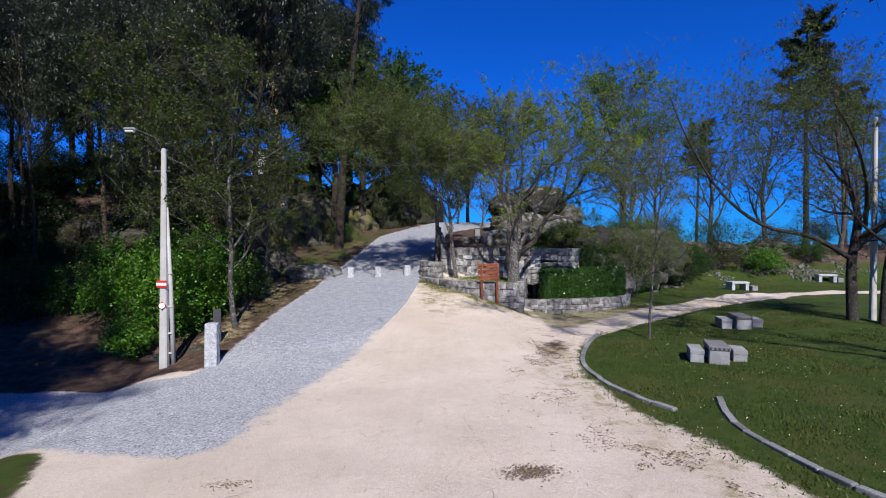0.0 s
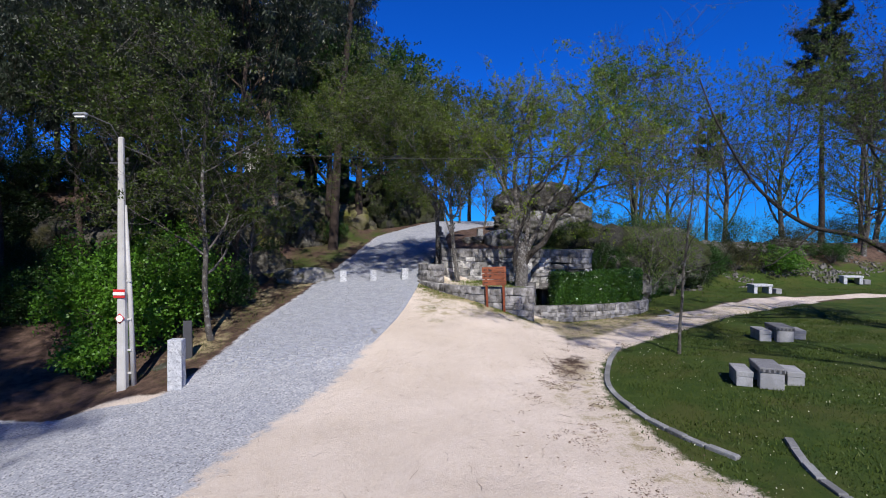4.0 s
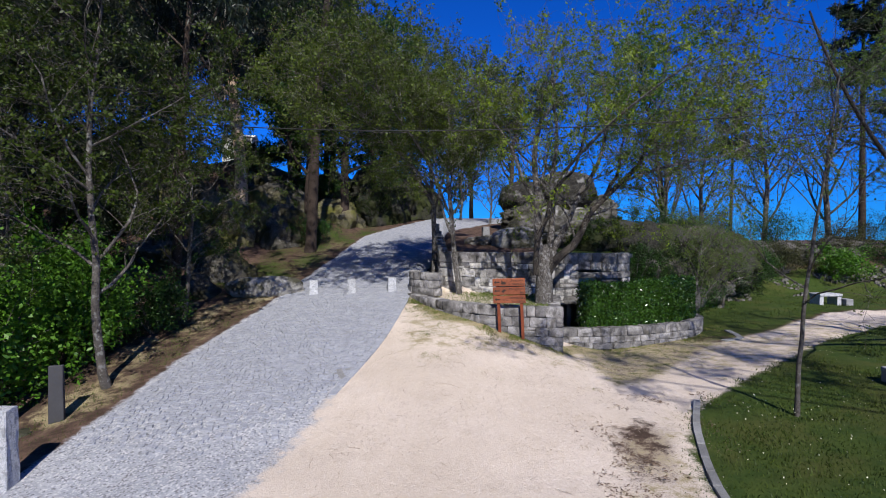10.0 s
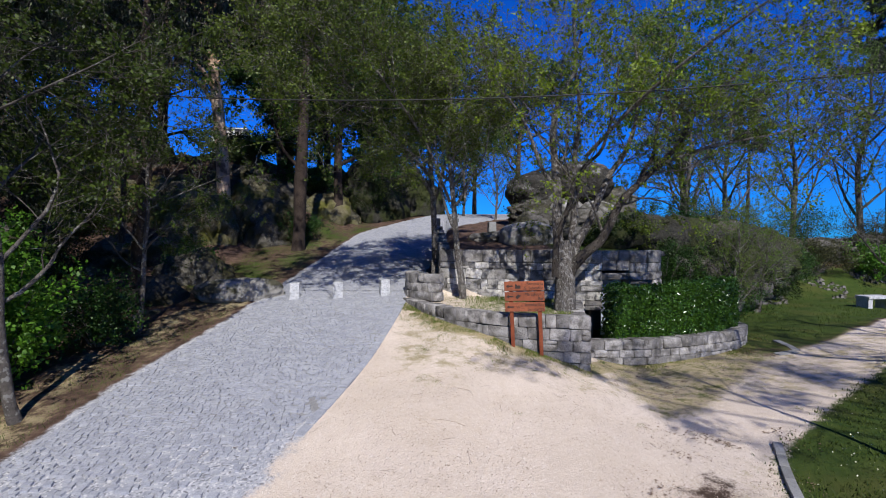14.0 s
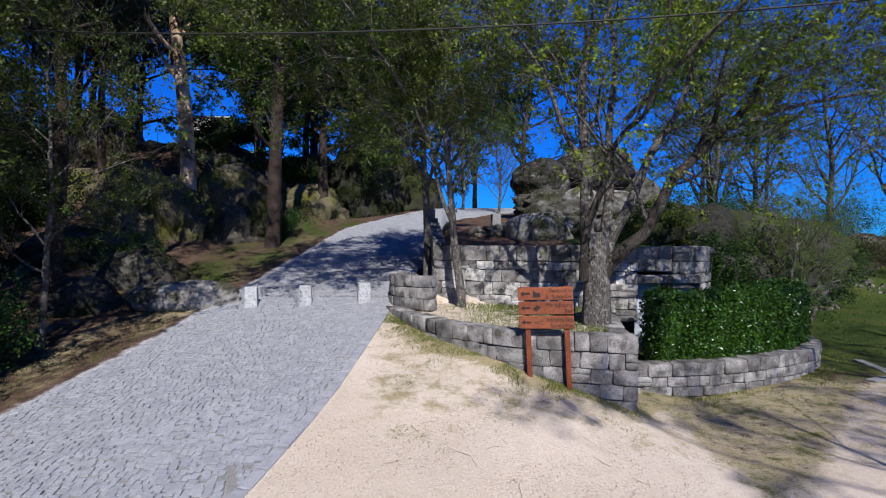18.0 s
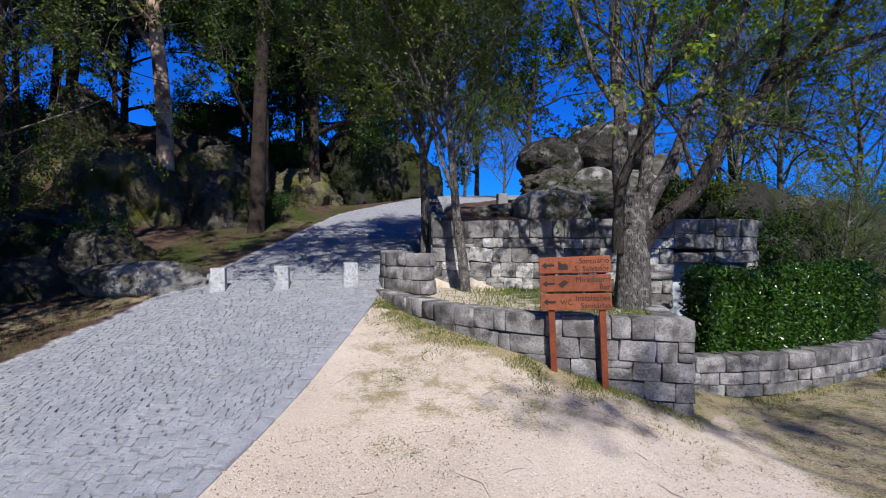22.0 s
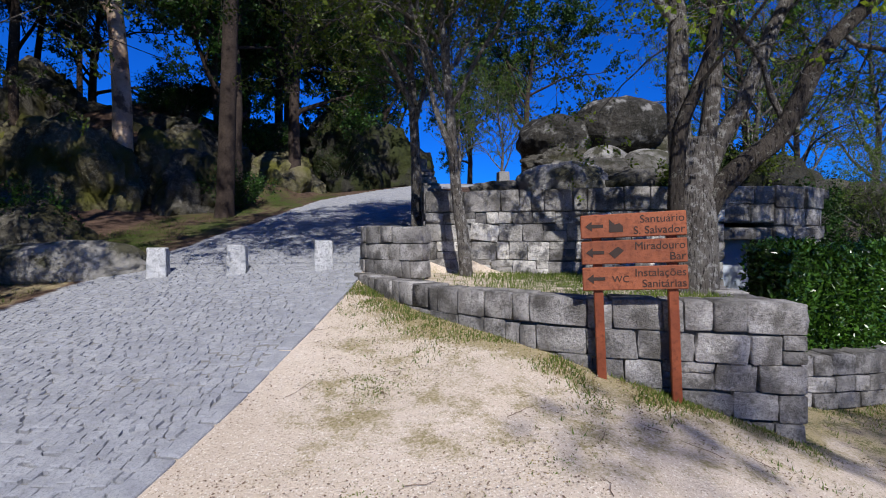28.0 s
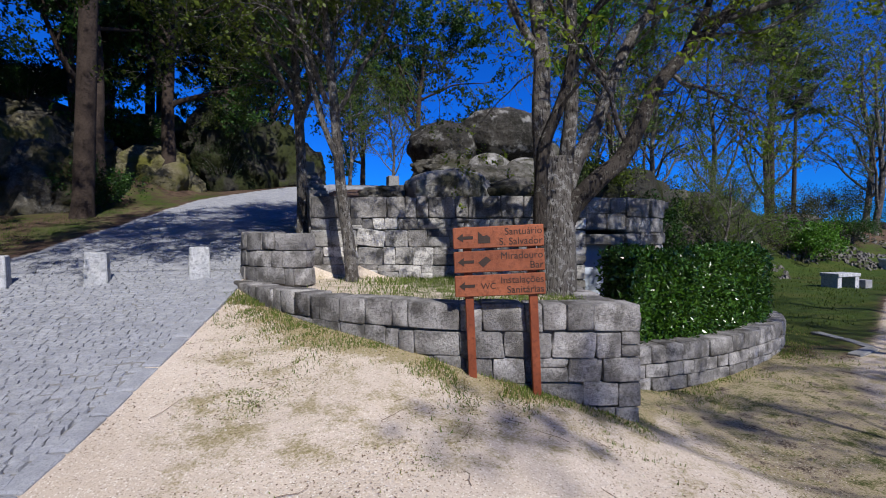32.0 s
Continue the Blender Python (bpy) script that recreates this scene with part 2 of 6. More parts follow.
M_LEAF_FRESH = leafy("fresh_crown_leaves", (0.030, 0.085, 0.008), (0.11, 0.24, 0.022), 0.45, 0.35)
M_LEAF_AIRY = leafy("thin_spring_leaves", (0.05, 0.095, 0.012), (0.16, 0.24, 0.030), 0.5, 0.4)
M_LEAF_HEDGE = leafy("hedge_leaves", (0.012, 0.042, 0.006), (0.062, 0.145, 0.014), 0.24, 0.2, 0.6)
M_GRASS = leafy("grass_blades", (0.030, 0.054, 0.008), (0.085, 0.118, 0.018), 0.6, 0.3)
M_GRASS_FRESH = leafy("fresh_grass", (0.05, 0.09, 0.012), (0.17, 0.22, 0.04), 0.6, 0.3)
M_GRASS_DRY = leafy("dry_grass", (0.17, 0.13, 0.055), (0.38, 0.31, 0.15), 0.7, 0.25)
M_PETAL = plain("daisy_petals", (0.8, 0.78, 0.6), 0.6)
M_TWIG = plain("dry_twigs", (0.16, 0.11, 0.075), 0.9)
M_METAL = plain("galvanised_metal", (0.45, 0.46, 0.47), 0.45, 0.7)
M_DARKPOST = plain("dark_slate", (0.05, 0.05, 0.055), 0.7)
M_LAMP = plain("lamp_glass", (0.8, 0.8, 0.78), 0.25)
M_RED = plain("red_paint", (0.55, 0.03, 0.03), 0.4)
M_WHITE = plain("white_paint", (0.8, 0.8, 0.78), 0.45)
M_DOOR = plain("pale_blue_door", (0.5, 0.56, 0.66), 0.5)
M_CABLE = plain("black_cable", (0.02, 0.02, 0.02), 0.6)
M_RENDER = mottled("white_render", (0.8, 0.79, 0.76), (0.72, 0.71, 0.68), (0.78, 0.77, 0.74), 0.5, 20, 0.9, 0.2)


def ground_material():
    m, nt, b, pos = begin("park_ground", 0.95, 0.15)
    big, mid, fine = noise_out(nt, pos, 0.35, 5), noise_out(nt, pos, 3.0, 6, 0.7), noise_out(nt, pos, 42, 6, 0.75)
    grit = noise_out(nt, pos, 130, 3, 0.8)

    def area(name):
        a = nt.nodes.new("ShaderNodeAttribute")
        a.attribute_name = name
        wob = math_out(nt, "MULTIPLY", math_out(nt, "SUBTRACT", math_out(nt, "ADD", math_out(nt, "MULTIPLY", mid, 0.6), math_out(nt, "MULTIPLY", fine, 0.4)), 0.5), 1.5)
        return span(nt, math_out(nt, "ADD", a.outputs["Fac"], wob), 0.38, 0.62)

    litter = ramp_mix(nt, span(nt, mid, 0.35, 0.65), (0.055, 0.036, 0.026), (0.14, 0.088, 0.066))
    litter = ramp_mix(nt, span(nt, fine, 0.5, 0.68), litter, (0.05, 0.036, 0.026))
    sand = ramp_mix(nt, span(nt, big, 0.35, 0.65), (0.69, 0.59, 0.50), (0.60, 0.505, 0.415))
    sand = ramp_mix(nt, span(nt, mid, 0.5, 0.75, 0.0, 0.6), sand, (0.49, 0.40, 0.315))
    speck = nt.nodes.new("ShaderNodeTexVoronoi")
    speck.inputs["Scale"].default_value = 105
    nt.links.new(pos, speck.inputs["Vector"])
    hue = nt.nodes.new("ShaderNodeSeparateColor")
    nt.links.new(speck.outputs["Color"], hue.inputs[0])
    sand = ramp_mix(nt, span(nt, hue.outputs[0], 0.0, 1.0, 0.0, 0.35), sand, (0.46, 0.37, 0.29))
    sand = ramp_mix(nt, span(nt, hue.outputs[1], 0.90, 0.93, 0.0, 0.7), sand, (0.82, 0.77, 0.70))
    sand = ramp_mix(nt, span(nt, hue.outputs[2], 0.93, 0.95, 0.0, 0.7), sand, (0.26, 0.20, 0.145))
    sand = ramp_mix(nt, span(nt, noise_out(nt, pos, 38, 3, 0.6), 0.62, 0.72, 0.0, 0.6), sand, (0.30, 0.235, 0.17))
    sand = ramp_mix(nt, span(nt, grit, 0.58, 0.75, 0.0, 0.6), sand, (0.40, 0.32, 0.245))
    grass = ramp_mix(nt, span(nt, mid, 0.35, 0.65), (0.026, 0.050, 0.008), (0.049, 0.072, 0.013))
    grass = ramp_mix(nt, span(nt, noise_out(nt, pos, 0.7, 4), 0.45, 0.65, 0.0, 0.7), grass, (0.066, 0.07, 0.018))
    grass = ramp_mix(nt, span(nt, fine, 0.5, 0.7), grass, (0.04, 0.06, 0.015))
    dry = ramp_mix(nt, span(nt, fine, 0.4, 0.65), (0.40, 0.33, 0.21), (0.24, 0.205, 0.095))
    gravel = ramp_mix(nt, span(nt, mid, 0.35, 0.65), (0.37, 0.385, 0.425), (0.46, 0.465, 0.49))
    chip = nt.nodes.new("ShaderNodeTexVoronoi")
    chip.inputs["Scale"].default_value = 34
    nt.links.new(pos, chip.inputs["Vector"])
    shade = nt.nodes.new("ShaderNodeSeparateColor")
    nt.links.new(chip.outputs["Color"], shade.inputs[0])
    gravel = ramp_mix(nt, span(nt, shade.outputs[0], 0.0, 1.0, 0.0, 0.6), gravel, (0.27, 0.275, 0.30))
    gravel = ramp_mix(nt, span(nt, shade.outputs[1], 0.80, 0.85, 0.0, 0.8), gravel, (0.62, 0.61, 0.61))
    gravel = ramp_mix(nt, span(nt, shade.outputs[2], 0.84, 0.88, 0.0, 0.8), gravel, (0.13, 0.13, 0.14))
    gravel = ramp_mix(nt, span(nt, fine, 0.5, 0.7), gravel, (0.27, 0.27, 0.28))
    gravel = ramp_mix(nt, span(nt, grit, 0.58, 0.75, 0.0, 0.8), gravel, (0.2, 0.2, 0.21))
    col = litter
    joint = ramp_mix(nt, span(nt, fine, 0.4, 0.65), (0.27, 0.265, 0.265), (0.19, 0.188, 0.187))
    for name, c in (("sand", sand), ("dry", dry), ("grass", grass), ("gravel", gravel), ("joint", joint)):
        col = ramp_mix(nt, area(name), col, c)
    nt.links.new(col, b.inputs["Base Color"])
    relief(nt, b, math_out(nt, "ADD", fine, math_out(nt, "MULTIPLY", mid, 1.5)), 0.7, 0.03)
    return m


M_GROUND = ground_material()


# ---- helpers for building ----


def smooth(a, b, v):
    t = np.clip((np.asarray(v, float) - a) / (b - a), 0, 1)
    return t * t * (3 - 2 * t)


def soft_up(v, k=0.8):
    return np.logaddexp(0, np.asarray(v, float) * k) / k


def part(name, bm, material, parent, label=""):
    me = bpy.data.meshes.new(name)
    bm.to_mesh(me)
    bm.free()
    return put(name, me, material, parent, label)


def put(name, me, material, parent=None, label="", m=None):
    if material is not None and not me.materials:
        me.materials.append(material)
    ob = new(name, me)
    if parent is not None:
        ob.parent = parent
    if m is not None:
        ob.matrix_basis = m
    return tagged(ob, label)


def raw(name, verts, faces, smooth_shade=False):
    me = bpy.data.meshes.new(name)
    me.from_pydata(np.asarray(verts).tolist() if not isinstance(verts, list) else verts, [], faces if isinstance(faces, list) else faces.tolist())
    me.update()
    if smooth_shade:
        me.polygons.foreach_set("use_smooth", [True] * len(me.polygons))
    return me


def thing(name, label, category, at=(0, 0, 0), turn=0.0, group="", kind=""):
    ob = new(name)
    ob.empty_display_size = 0.2
    ob.matrix_basis = pose(*at, 0, 0, turn)
    return tagged(ob, label, category, group, kind)


def box_bm(sx, sy, sz, at=(0, 0, 0), bevel=0.01, rough=0.0, taper=1.0, cuts=0):
    """A bevelled box standing on at, optionally tapered and knocked about."""
    bm = bmesh.new()
    bmesh.ops.create_cube(bm, size=1)
    if cuts:
        bmesh.ops.subdivide_edges(bm, edges=bm.edges[:], cuts=cuts, use_grid_fill=True)
    for v in bm.verts:
        k = taper if v.co.z > 0 else 1.0
        v.co = Vector((v.co.x * sx * k, v.co.y * sy * k, (v.co.z + 0.5) * sz))
    if bevel:
        edges = [e for e in bm.edges if len(e.link_faces) == 2 and e.calc_face_angle() > 0.6]
        bmesh.ops.bevel(bm, geom=edges, offset=bevel, segments=1, affect="EDGES")
    for v in bm.verts:
        if rough:
            n = noise.noise_vector(v.co * 7 + Vector(at))
            v.co += n * rough
        v.co += Vector(at)
    return bm


def tube(points, radii, sides=8):
    """Verts and faces of a tapered tube along points."""
    p = np.asarray(points, float)
    r = np.broadcast_to(np.asarray(radii, float), (len(p),))
    d = np.gradient(p, axis=0)
    d /= np.linalg.norm(d, axis=1)[:, None] + 1e-9
    ref = np.array([0.0, 0.0, 1.0]) if abs(d[0][2]) < 0.8 else np.array([1.0, 0.0, 0.0])
    u = np.cross(d, ref)
    u /= np.linalg.norm(u, axis=1)[:, None] + 1e-9
    w = np.cross(d, u)
    a = np.arange(sides) * 2 * np.pi / sides
    ring = p[:, None] + r[:, None, None] * (np.cos(a)[None, :, None] * u[:, None] + np.sin(a)[None, :, None] * w[:, None])
    v = ring.reshape(-1, 3)
    n = len(p)
    i, j = np.meshgrid(np.arange(n - 1), np.arange(sides), indexing="ij")
    k = (j + 1) % sides
    f = np.stack([i * sides + j, i * sides + k, (i + 1) * sides + k, (i + 1) * sides + j], -1).reshape(-1, 4)
    return v, f


def tube_bm(points, radii, sides=8):
    v, f = tube(points, radii, sides)
    bm = bmesh.new()
    vs = [bm.verts.new(q) for q in v]
    for q in f:
        bm.faces.new([vs[i] for i in q])
    bm.faces.new(vs[:sides][::-1])
    bm.faces.new(vs[-sides:])
    for face in bm.faces:
        face.smooth = len(face.verts) == 4
    return bm


def along(path, step=0.05):
    """A dense polyline through path (smoothed), with its lengths."""
    p = np.asarray(path, float)
    n = len(p)
    t = np.linspace(0, n - 1, n * 24)
    q = []
    for s in t:
        i = min(int(s), n - 2)
        u = s - i
        a, b, c, d = p[max(i - 1, 0)], p[i], p[i + 1], p[min(i + 2, n - 1)]
        q.append(0.5 * (2 * b + (c - a) * u + (2 * a - 5 * b + 4 * c - d) * u * u + (3 * b - a - 3 * c + d) * u ** 3))
    q = np.array(q)
    s = np.r_[0, np.cumsum(np.linalg.norm(np.diff(q, axis=0), axis=1))]
    return q, s


def spot(curve, s):
    q, l = curve
    p = np.array([np.interp(s, l, q[:, k]) for k in range(q.shape[1])])
    e = np.array([np.interp(min(s + 0.05, l[-1]), l, q[:, k]) - np.interp(max(s - 0.05, 0), l, q[:, k]) for k in range(2)])
    return p, math.atan2(e[1], e[0])


# ---- ground ----
LOW_WALL = along([(-1.2, 23.65), (-0.4, 22.3), (0.4, 21.35), (1.35, 20.66), (2.35, 20.36), (3.36, 20.14)])
UPPER_WALL = along([(-0.1, 24.95), (2.4, 24.35), (4.75, 23.75)])
UPPER_WALL_END = along([(5.55, 23.72), (6.3, 23.9), (6.75, 24.35), (6.95, 25.3)])
MID_WALL = along([(-1.05, 24.75), (-1.15, 24.15), (-0.8, 23.6), (-0.1, 23.25)])
HEDGE_WALL = along([(3.62, 21.72), (5.0, 21.75), (6.1, 22.0), (7.3, 22.45), (8.45, 23.1), (9.2, 23.95), (9.45, 25.0)])
ROAD_EDGE_WALL = along([(-0.42, 28.4), (-0.25, 26.6), (-0.12, 25.0)])


def inside(x, y, poly):
    hit = np.zeros(np.shape(x), bool)
    n = len(poly)
    for i in range(n):
        (ax, ay), (bx, by) = poly[i], poly[(i + 1) % n]
        cross = ((ay > y) != (by > y)) & (x < (bx - ax) * (y - ay) / (by - ay + 1e-12) + ax)
        hit ^= cross
    return hit


PLANTER = [(p[0] - 0.3 * math.sin(a), p[1] + 0.3 * math.cos(a)) for p, a in (spot(LOW_WALL, s) for s in np.linspace(0.05, LOW_WALL[1][-1] - 0.35, 12))] + [(3.75, 23.6), (2.4, 24.4), (-0.05, 25.0), (-0.8, 24.6)]


def ground(x, y):
    x, y = np.asarray(x, float), np.asarray(y, float)
    z = 0.27 + 0.05 * np.clip(x, -9, 14)
    z = z - 0.35 * smooth(-7.0, -9.5, x) * smooth(19, 13, y)
    climb = 0.185 * (soft_up(y - 14) - soft_up(y - 43))
    f = 1 - smooth(0.4, 5.2, x)
    z = z + climb * f * (1 - 0.25 * smooth(-12, -22, x))
    z = z + 2.6 * smooth(-9, -15, x) * smooth(28, 37, y) + 2.4 * smooth(-5, -8.5, x) * smooth(34, 42, y)
    edge = 26.3 + 5.5 * smooth(8, 18, x)
    z = z + (1 - f) * 2.7 * smooth(edge, edge + 8, y)
    high = 3.3 + 0.125 * np.clip(y - 25, 0, 17)
    back = np.interp(x, [0, 4.3, 4.7, 6.7, 7.1, 10], [25.4, 24.32, 25.6, 25.6, 25.9, 27.2])
    mask = smooth(-0.05, 0.3, x) * smooth(back - 0.1, back + 0.12, y) * (1 - smooth(6.6, 9.5, x))
    z = z + mask * np.maximum(high - z, 0)
    z = np.where(inside(x, y, PLANTER), 1.98, z)
    z = z + 0.25 * smooth(60, 120, np.hypot(x, y - 20)) * np.sin(x * 0.05) * np.cos(y * 0.04)
    return z


def gz(x, y):
    return float(ground(x, y))


def axis(fine_lo, fine_hi, step, lo, hi):
    mid = np.arange(fine_lo, fine_hi + 1e-6, step)
    out, s = [fine_hi], step
    while out[-1] < hi:
        s *= 1.18
        out.append(out[-1] + s)
    low, s = [fine_lo], step
    while low[-1] > lo:
        s *= 1.18
        low.append(low[-1] - s)
    return np.r_[low[:0:-1], mid, out[1:]]


def road_left(y):
    return np.interp(y, [8, 14, 19, 22.5, 30, 36, 42, 46], [-9, -6.6, -6.5, -5.9, -5.1, -4.6, -1.2, 1.0])


def road_right(y):
    return np.interp(y, [6, 8.5, 10.6, 12.3, 14, 16.8, 18, 19.1, 20.5, 23.6, 28, 33, 38, 42], [-3.9, -3.8, -3.7, -3.2, -2.7, -2.25, -1.95, -1.7, -1.48, -1.15, -0.5, 0.0, 3.0, 9.0])


def build_ground():
    xs, ys = axis(-13, 16, 0.2, -900, 900), axis(3, 34, 0.2, -600, 1500)
    X, Y = np.meshgrid(xs, ys)
    Z = ground(X, Y)
    bumps = np.array([noise.noise(Vector((a * 0.9, b * 0.9, 0))) for a, b in zip(X.ravel(), Y.ravel())]).reshape(X.shape)
    Z = Z + 0.035 * bumps * (1 + 2 * smooth(-6.5, -9, X) + 2 * smooth(8, 14, X))
    nx, ny = len(xs), len(ys)
    v = np.stack([X, Y, Z], -1).reshape(-1, 3)
    i, j = np.meshgrid(np.arange(ny - 1), np.arange(nx - 1), indexing="ij")
    f = np.stack([i * nx + j, i * nx + j + 1, (i + 1) * nx + j + 1, (i + 1) * nx + j], -1).reshape(-1, 4)
    me = raw("ground", v, f, True)
    x, y = X.ravel(), Y.ravel()
    rl, rr = road_left(y), road_right(y)
    lane_low = np.interp(x, [-9, -8.4, -6.5, -4.3, -3.6], [9.4, 9.2, 8.6, 8.2, 8.6])
    gravel = smooth(-0.55, 0.25, x - rl) * smooth(1.0 * smooth(19, 15, y) + 0.05, -1.0 * smooth(19, 15, y) - 0.05, x - rr) * smooth(-0.5, 0.5, y - lane_low)
    left_lane = smooth(-6.0, -7.5, x) * smooth(13.6, 13.1, y - 0.03 * (x + 7)) * smooth(-0.12, 0.12, y - lane_low)
    gravel = np.maximum(gravel * smooth(46, 44, y), left_lane)
    sand = smooth(-9.5, -7.5, x) * smooth(25.5, 24.5, y)
    lawn_edge = np.interp(y, [0, 6.5, 8, 9.6, 12.4, 14.6, 16.5, 18.4, 21.5, 27, 30], [5.0, 4.3, 3.9, 3.3, 3.1, 3.65, 4.7, 7.0, 11.2, 20.8, 40])
    lawn = smooth(-0.5, 0.5, x - lawn_edge)
    path_top = np.interp(x, [3, 4.9, 8.6, 16.2, 23, 40], [17, 18.0, 21.6, 26.6, 28.6, 31])
    above = smooth(-0.4, 0.6, y - path_top) * smooth(3.2, 4.2, x)
    sand = np.maximum(sand, smooth(3, 4, x) * (1 - lawn) * smooth(31, 29, y))
    wall_y = np.interp(x, [-1.2, -0.4, 0.4, 1.35, 2.35, 3.36, 4.5, 6.1, 8.3, 9.2], [23.6, 22.3, 21.3, 20.6, 20.3, 20.1, 21.6, 21.9, 23.0, 25])
    near = np.exp(-np.clip(wall_y - y, 0, 9) / 0.5) * smooth(-1.4, -0.6, x) * smooth(10, 9, x) * (y < wall_y + 0.6)
    patch = np.exp(-((x + 0.35) ** 2 + (y - 19.6) ** 2) / 0.35) * 0.42 + np.exp(-((x + 0.1) ** 2 + (y - 21.2) ** 2) / 0.5) * 0.4 + np.exp(-((x - 1.2) ** 2 + (y - 19.2) ** 2) / 1.5) * 0.36
    dry = np.clip(near * 0.85 + patch + 0.46 * smooth(-1.0, 0.1, x - lawn_edge) * smooth(0.9, 0.1, x - lawn_edge) * smooth(18, 16, y), 0, 1)
    verge = smooth(0.15, -0.5, x - rl) * smooth(-3.2, -1.6, x - rl) * smooth(14.6, 16.5, y) * smooth(38, 34, y)
    wild = 0.5 + 0.5 * np.sin(x * 1.9 + 1.3 * np.sin(y * 0.9)) * np.sin(y * 1.1 + x)
    dry = np.maximum(dry, (0.3 + 0.26 * wild) * verge)
    bank = smooth(0.2, -0.4, x - rl) * smooth(-7.0, -3.0, x - rl) * smooth(24.5, 26.5, y) * smooth(42, 39, y)
    planter = inside(x, y, PLANTER)
    dry = np.maximum(dry, 0.46 * smooth(-1.8, -0.8, x) * smooth(16.8, 19.6, y) * (y < wall_y))
    dry = np.where(planter, 0.45, dry)
    near_end = smooth(11, 8, x) * smooth(25, 22, y)
    grass = np.maximum(lawn * (1 - above) * smooth(-0.5, 1.2, x - lawn_edge), (0.72 - 0.3 * near_end) * above * smooth(39, 34, y))
    dry = np.maximum(dry, 0.55 * above * near_end)
    grass = np.maximum(grass, 0.45 * near + 0.5 * planter * smooth(0.6, 1.6, x) + (0.25 + 0.2 * (1 - wild)) * verge)
    grass = np.maximum(grass, (0.3 + 0.3 * wild) * bank)
    corner = smooth(0.25, -0.25, x + 6.75 + 0.5 * (y - 8.3)) * smooth(0.1, -0.3, y - lane_low)
    grass = np.maximum(grass, 0.62 * corner)
    sand = sand * (1 - 0.6 * corner)
    fringe = smooth(-1.6, -0.5, x - lawn_edge) * smooth(0.5, -0.1, x - lawn_edge) * smooth(18, 15, y)
    dry = np.maximum(dry, 0.42 * fringe)
    dark = np.exp(-((x - 3.3) / 0.8) ** 2 - ((y - 15.0) / 1.4) ** 2) * 0.28 + 0.55 * np.exp(-((x - 1.31) / 0.32) ** 2 - ((y - 7.15) / 0.2) ** 2) + 0.5 * np.exp(-((x + 3.5) / 0.45) ** 2 - ((y - 7.15 - 0.3 * (x + 3.5)) / 0.12) ** 2) + 0.36 * np.exp(-((x + 4.9) / 0.6) ** 2 - ((y - 7.5 - 0.3 * (x + 4.9)) / 0.12) ** 2) + 0.34 * fringe
    dark = np.clip(dark, 0, 1)
    sand = sand * (1 - above * (1 - 0.55 * near_end)) * (1 - dark) * (1 - smooth(0.9, 0.2, x - rl) * smooth(13.2, 14.5, y))
    sand = np.maximum(sand, 0.9 * smooth(43, 45, y) * smooth(-3, 0, x) * smooth(14, 10, x))
    joint = gravel * smooth(16.0, 18.5, y) * (x > rl + 0.1) * (y < 43)
    for name, val in (("joint", joint), ("gravel", gravel), ("sand", sand), ("dry", dry), ("grass", grass)):
        a = me.attributes.new(name, "FLOAT", "POINT")
        a.data.foreach_set("value", np.asarray(val, float).ravel())
    return tagged(put("ground", me, M_GROUND), "park ground of pale sand, lawn, gravel and leaf litter", "ground", kind="structure")


build_ground()


# ---- stone walls ----
def stone_meshes(material, n=14, seed=3):
    """Unit stones, each a rough-hewn bevelled block, to be scaled and shared."""
    rng, out = np.random.default_rng(seed), []
    for i in range(n):
        bm = bmesh.new()
        bmesh.ops.create_cube(bm, size=1)
        bmesh.ops.subdivide_edges(bm, edges=bm.edges[:], cuts=3, use_grid_fill=True)
        for v in bm.verts:
            v.co = Vector([math.copysign(0.455, q) if 0.2 < abs(q) < 0.3 else q for q in v.co])
        bulge = rng.uniform(0.01, 0.05)
        lean, slope, drop = rng.normal(0, 0.035), rng.normal(0, 0.035), rng.uniform(0, 0.05, 4)
        for v in bm.verts:
            c = v.co.copy()
            k = (abs(2 * c.x) ** 34 + abs(2 * c.y) ** 34 + abs(2 * c.z) ** 34) ** (-1 / 34)
            if max(abs(c.x), abs(c.y), abs(c.z)) > 0.49:
                v.co = c * min(k, 1.0)
            corner = drop[(c.x > 0) + 2 * (c.z > 0)] * (abs(2 * c.x) ** 6) * (abs(2 * c.z) ** 6)
            v.co.x, v.co.z = v.co.x * (1 - corner) + lean * c.z, v.co.z * (1 - corner) + slope * c.x
            v.co += Vector(rng.normal(0, 0.011, 3))
            if c.y < -0.4:
                v.co.y -= bulge * (1 - abs(2 * c.x) ** 3) * (1 - abs(2 * c.z) ** 3) + rng.uniform(0, 0.03)
        for f in bm.faces:
            f.smooth = True
        me = bpy.data.meshes.new("stone")
        bm.to_mesh(me)
        bm.free()
        me.materials.append(material)
        out.append(me)
    return out


STONES, STONES_SUNLIT = stone_meshes(M_STONE), stone_meshes(M_STONE_SUNLIT, 14, 4)


